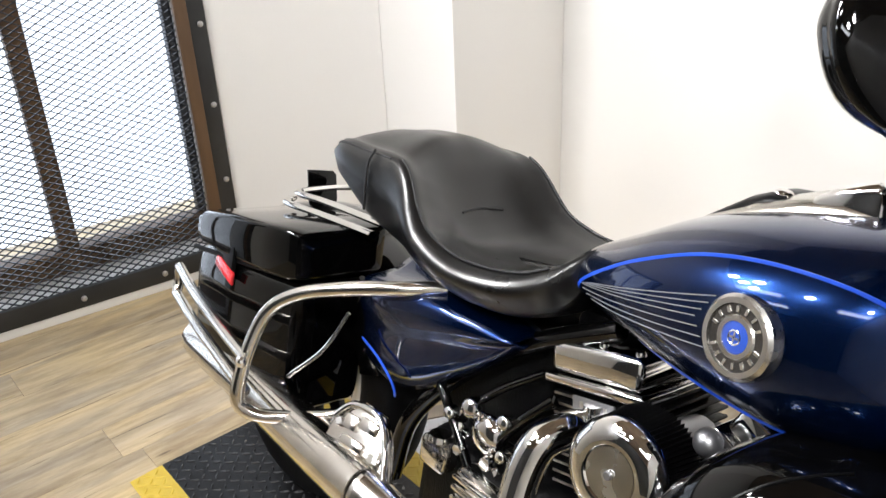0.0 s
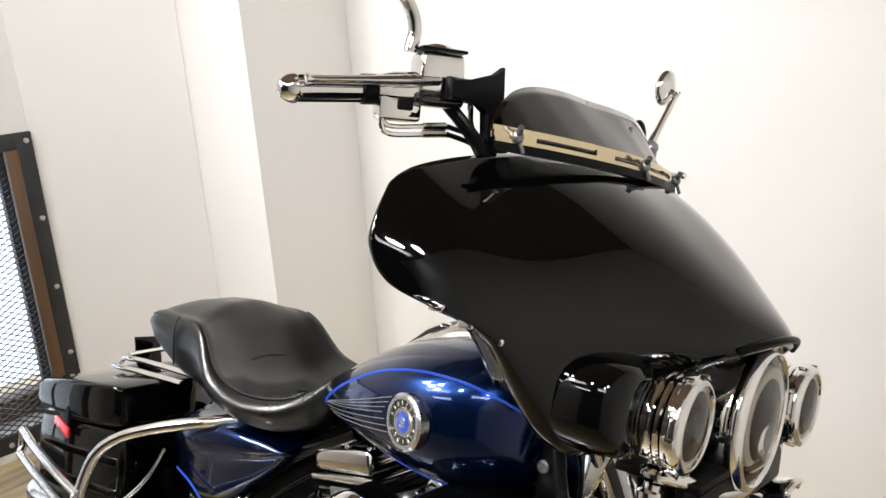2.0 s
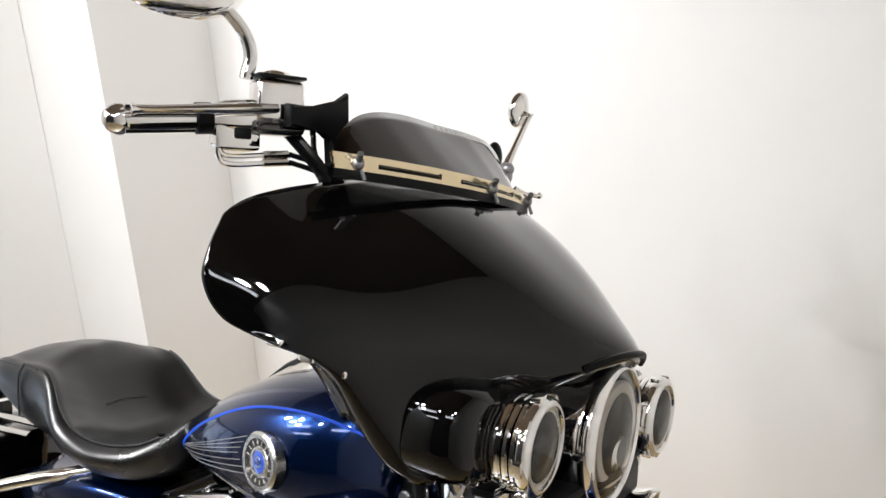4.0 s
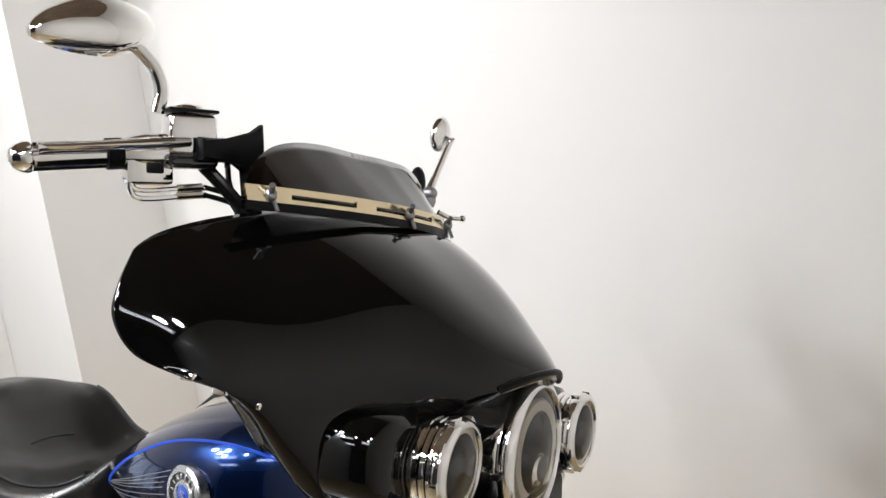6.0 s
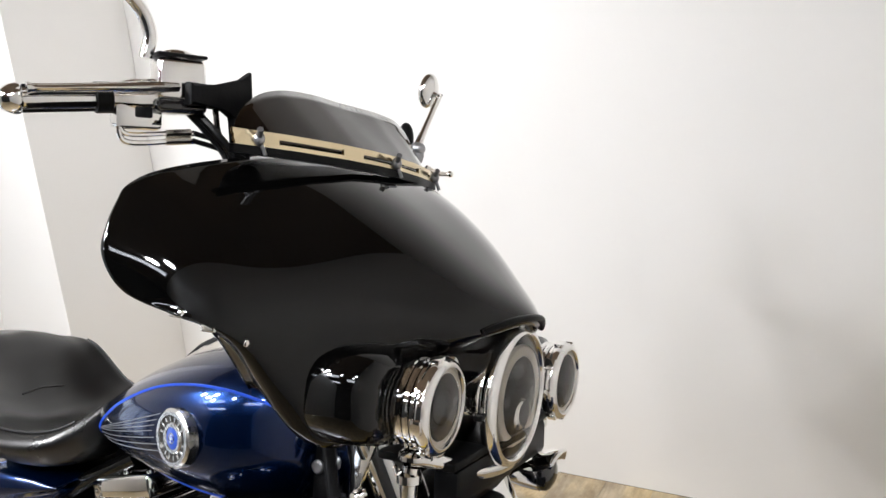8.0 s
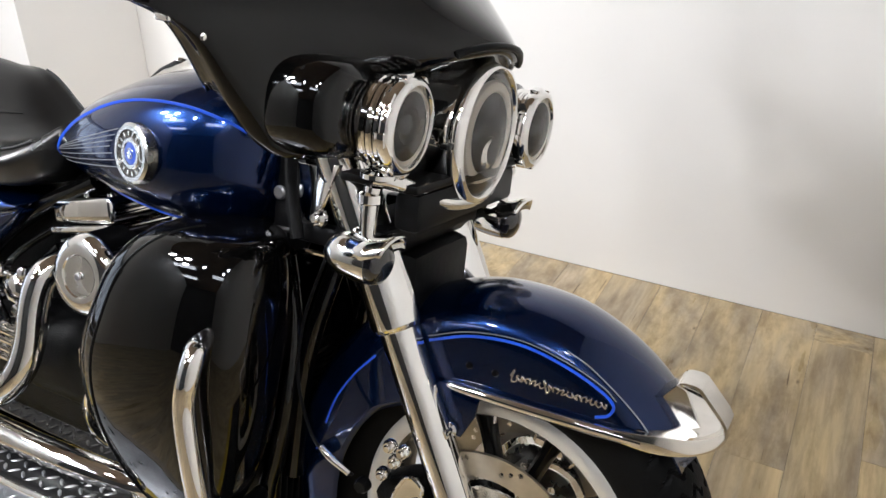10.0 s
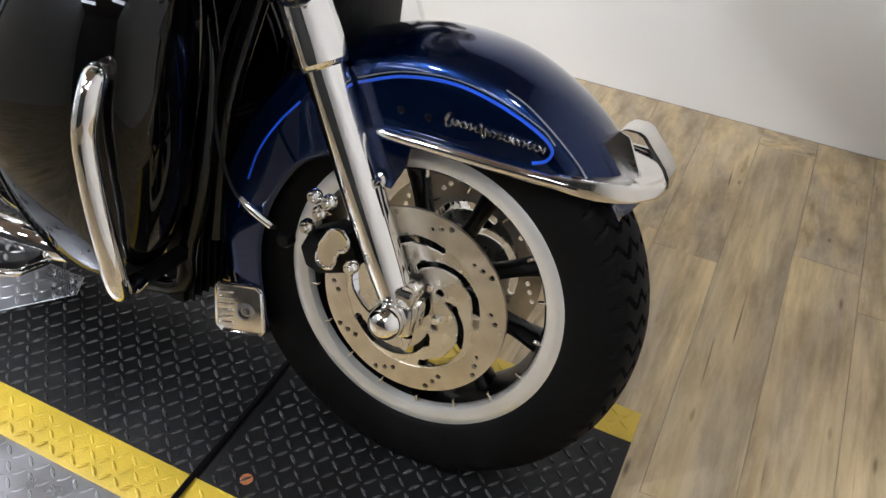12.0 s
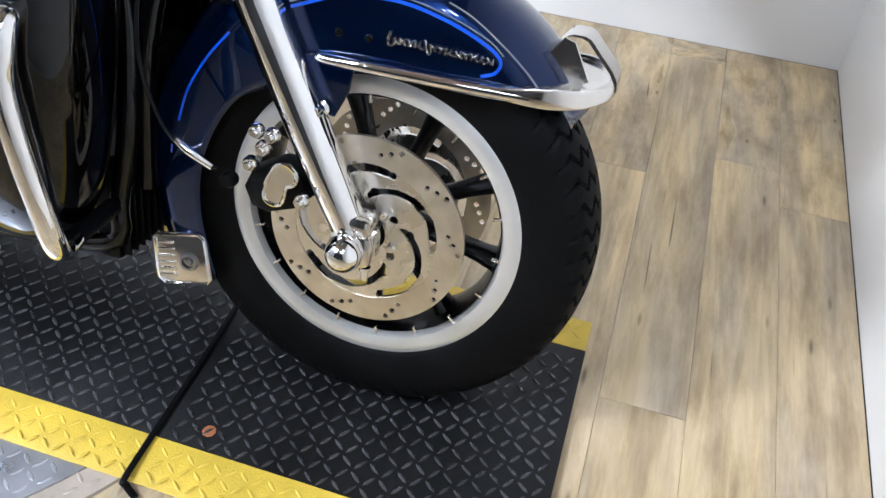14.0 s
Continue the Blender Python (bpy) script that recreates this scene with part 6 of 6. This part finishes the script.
# hoses, cables and small castings beside the gearbox
for path, r in (([(-0.86, -0.12, 0.60), (-0.90, -0.135, 0.55), (-0.93, -0.14, 0.50), (-0.95, -0.135, 0.43)], 0.009), ([(-0.90, -0.10, 0.62), (-0.96, -0.125, 0.57), (-1.01, -0.135, 0.51), (-1.03, -0.135, 0.44)], 0.007), ([(-0.84, -0.13, 0.56), (-0.87, -0.15, 0.50), (-0.88, -0.15, 0.42)], 0.006), ([(-1.12, -0.12, 0.55), (-1.06, -0.14, 0.52), (-1.00, -0.145, 0.46), (-0.95, -0.15, 0.40)], 0.008)):
    part("hose", tube(path, r, 10, 5), BLACK, engine, "black rubber hose")
for c, r in (((-0.985, -0.150, 0.535), 0.016), ((-0.915, -0.152, 0.545), 0.012), ((-0.905, -0.158, 0.495), 0.010), ((-1.03, -0.150, 0.505), 0.011)):
    part("cap_nut", lathe([(0, r * 0.9), (r * 0.7, r * 0.8), (r, r * 0.4), (r, -0.01)], c, (0.1, -1, 0.15), 14, 2), CHROME, engine, "chrome cap nut")
part("brake_reservoir", merge(box(-1.075, -1.015, -0.165, -0.13, 0.40, 0.45, 0.008), lathe([(0, 0.01), (0.018, 0.009), (0.021, 0)], (-1.045, -0.15, 0.45), (0, 0, 1), 18)), CHROME_SOFT, engine, "chrome brake cylinder")
# air cleaner
AC, AN = Vector((-0.684, -0.222, 0.612)), Vector((0.03, -0.995, 0.08)).normalized()
ac = part("air_cleaner", lathe([(0, 0.004), (0.006, 0.004), (0.0065, 0.0015), (0.034, 0.0015), (0.036, 0.004), (0.044, 0.005), (0.058, 0.001), (0.067, -0.008), (0.069, -0.016), (0.066, -0.020)], AC, AN, 60), CHROME, BIKE, "round chrome air cleaner cover")
am = axis_matrix(AC, AN)
pleats = []
for h, rr in ((-0.016, 0.066), (-0.085, 0.073)):
    pleats.append([am @ Vector(((rr - 0.005 * (k % 2)) * math.cos(2 * math.pi * k / 144), (rr - 0.005 * (k % 2)) * math.sin(2 * math.pi * k / 144), h)) for k in range(144)])
part("filter", grid(pleats, closed_v=True, cap=True), PLASTIC, ac, "black pleated filter", 20)
part("cover_disc", lathe([(0.0066, 0.0022), (0.033, 0.0022)], AC, AN, 48), ALLOY, ac, "satin alloy centre disc")
part("cover_screw", bolt_head(AC + AN * 0.004, AN, 0.006, 0.004), STEEL_GREY, ac)
part("intake", merge(tube([(-0.69, -0.13, 0.61), (-0.69, -0.02, 0.60)], 0.035, 16, smooth=False), ball((-0.62, -0.135, 0.665), 0.018, 0.018, 0.018), tube([(-0.60, -0.14, 0.655), (-0.56, -0.135, 0.66), (-0.54, -0.12, 0.69)], 0.012, 10, 4)), STEEL_GREY, engine)
part("horn_post", merge(lathe([(0, 0.02), (0.014, 0.018), (0.017, 0.008), (0.014, 0)], (-0.585, -0.15, 0.660), (0.3, -1, 0.2), 20), ball((-0.525, -0.128, 0.700), 0.028, 0.024, 0.018, 20, 12)), CHROME, engine)

# ---- fairing lowers and engine guard ----
LOW = [(0.748, -0.450, -0.370, -0.125, -0.185, 2.2), (0.738, -0.510, -0.340, -0.108, -0.235, 2.4), (0.715, -0.555, -0.328, -0.100, -0.266, 2.7), (0.67, -0.594, -0.322, -0.098, -0.286, 3.0), (0.60, -0.624, -0.324, -0.098, -0.297, 3.1), (0.53, -0.648, -0.330, -0.100, -0.300, 3.1), (0.46, -0.650, -0.338, -0.104, -0.296, 3.0), (0.39, -0.626, -0.350, -0.108, -0.286, 2.9), (0.33, -0.583, -0.366, -0.115, -0.272, 2.7), (0.28, -0.530, -0.392, -0.130, -0.250, 2.4), (0.258, -0.490, -0.425, -0.155, -0.222, 2.2)]
LOW_FINE = curve_points(LOW, 5)
rings = []
for z, xa, xb, ya, yb, n in LOW_FINE:
    ring = []
    for k in range(36):
        c, s = superellipse(2 * math.pi * k / 36, n)
        ring.append(((xa + xb) / 2 + (xb - xa) / 2 * c, ((ya + yb) / 2 + (yb - ya) / 2 * s), z))
    rings.append(ring)
low = part("fairing_lower", grid(rings, closed_v=True, cap=True), BLACK, BIKE, "gloss black fairing lower", 60)
part("fairing_lower", mirrored(grid(rings, closed_v=True, cap=True)), BLACK, BIKE, "gloss black fairing lower", 60)
seam = []
for z, xa, xb, ya, yb, n in LOW_FINE[2:-3]:
    c, s = superellipse(math.pi / 2 + 0.42, n)
    seam.append(((xa + xb) / 2 + (xb - xa) / 2 * c, ((ya + yb) / 2 + (yb - ya) / 2 * s * 1.003), z))
part("lower_seam", tube(seam, 0.0018, 6, 2), PLASTIC, low)
eg = part("engine_guard", tube([(-0.400, -0.250, 0.582), (-0.376, -0.284, 0.602), (-0.357, -0.310, 0.608), (-0.354, -0.326, 0.578), (-0.358, -0.329, 0.53), (-0.348, -0.326, 0.45), (-0.337, -0.318, 0.375), (-0.333, -0.308, 0.325), (-0.347, -0.280, 0.297), (-0.365, -0.24, 0.288)], 0.0158, 20, 7), CHROME, BIKE, "chrome engine guard tube")
part("guard_foot", tube([(-0.365, -0.24, 0.288), (-0.38, -0.13, 0.285)], 0.014, 12, smooth=False), ENGINE_BLACK, eg)

# oil cooler, hoses and struts in front of the engine
cooler = part("oil_cooler", box(-0.40, -0.37, -0.08, 0.08, 0.34, 0.50, 0.006), ENGINE_BLACK, BIKE, "black finned oil cooler")
for k in range(15):
    part("cooler_fin", box(-0.370, -0.364, -0.075, 0.075, 0.350 + 0.010 * k, 0.354 + 0.010 * k), ENGINE_BLACK, cooler)
regulator = part("voltage_regulator", box(-0.425, -0.385, -0.115, 0.105, 0.180, 0.335, 0.008), ENGINE_BLACK, BIKE, "black finned voltage regulator")
for k in range(12):
    part("regulator_fin", box(-0.3855, -0.372, -0.106 + 0.0175 * k, -0.102 + 0.0175 * k, 0.188, 0.327, 0.001, 1), ENGINE_BLACK, regulator)
part("wiring_loom", tube([(-0.55, -0.10, 0.712), (-0.46, -0.105, 0.715), (-0.40, -0.10, 0.725), (-0.33, -0.09, 0.74)], 0.012, 10, 5), PLASTIC, BIKE, "black ribbed wiring loom")
part("chrome_wire", tube([(-0.365, -0.105, 0.695), (-0.33, -0.115, 0.712), (-0.29, -0.10, 0.708), (-0.27, -0.07, 0.69)], 0.004, 8, 6), CHROME, BIKE)
part("down_strut", merge(tube([(-0.30, -0.05, 0.72), (-0.345, -0.07, 0.52), (-0.36, -0.07, 0.30)], 0.015, 10, 4), tube([(-0.30, 0.05, 0.72), (-0.345, 0.07, 0.52), (-0.36, 0.07, 0.30)], 0.015, 10, 4)), BLACK, BIKE)
# side stand on the far side
part("side_stand", tube([(-0.62, 0.13, 0.22), (-0.68, 0.22, 0.12), (-0.72, 0.27, 0.072)], [0.014, 0.013, 0.018], 12, 4), STEEL_GREY, BIKE, "grey side stand")

# ---- floor planks, last ----
PW, PL = 0.148, 1.22
plank_mesh = finish("plank", box(-PW / 2 + 0.0003, PW / 2 - 0.0003, -PL / 2 + 0.0003, PL / 2 - 0.0003, -0.004, 0.0, 0.0005, 1), PLANK)
pr = random.Random(11)
col = 0
x = XR - PW / 2 - 0.002
while x > -3.55:
    off = pr.uniform(0, PL)
    y = YB + off - PL / 2
    while y > YF - PL / 2:
        lo, hi = y - PL / 2, y + PL / 2
        a, b = max(lo, YF), min(hi, YB - 0.002)
        if b - a > 0.05:
            p = new("plank", plank_mesh)
            p.parent = floor
            p.location = (x, (a + b) / 2, 0)
            p.scale = (1, (b - a) / PL, 1)
        y -= PL
    x -= PW
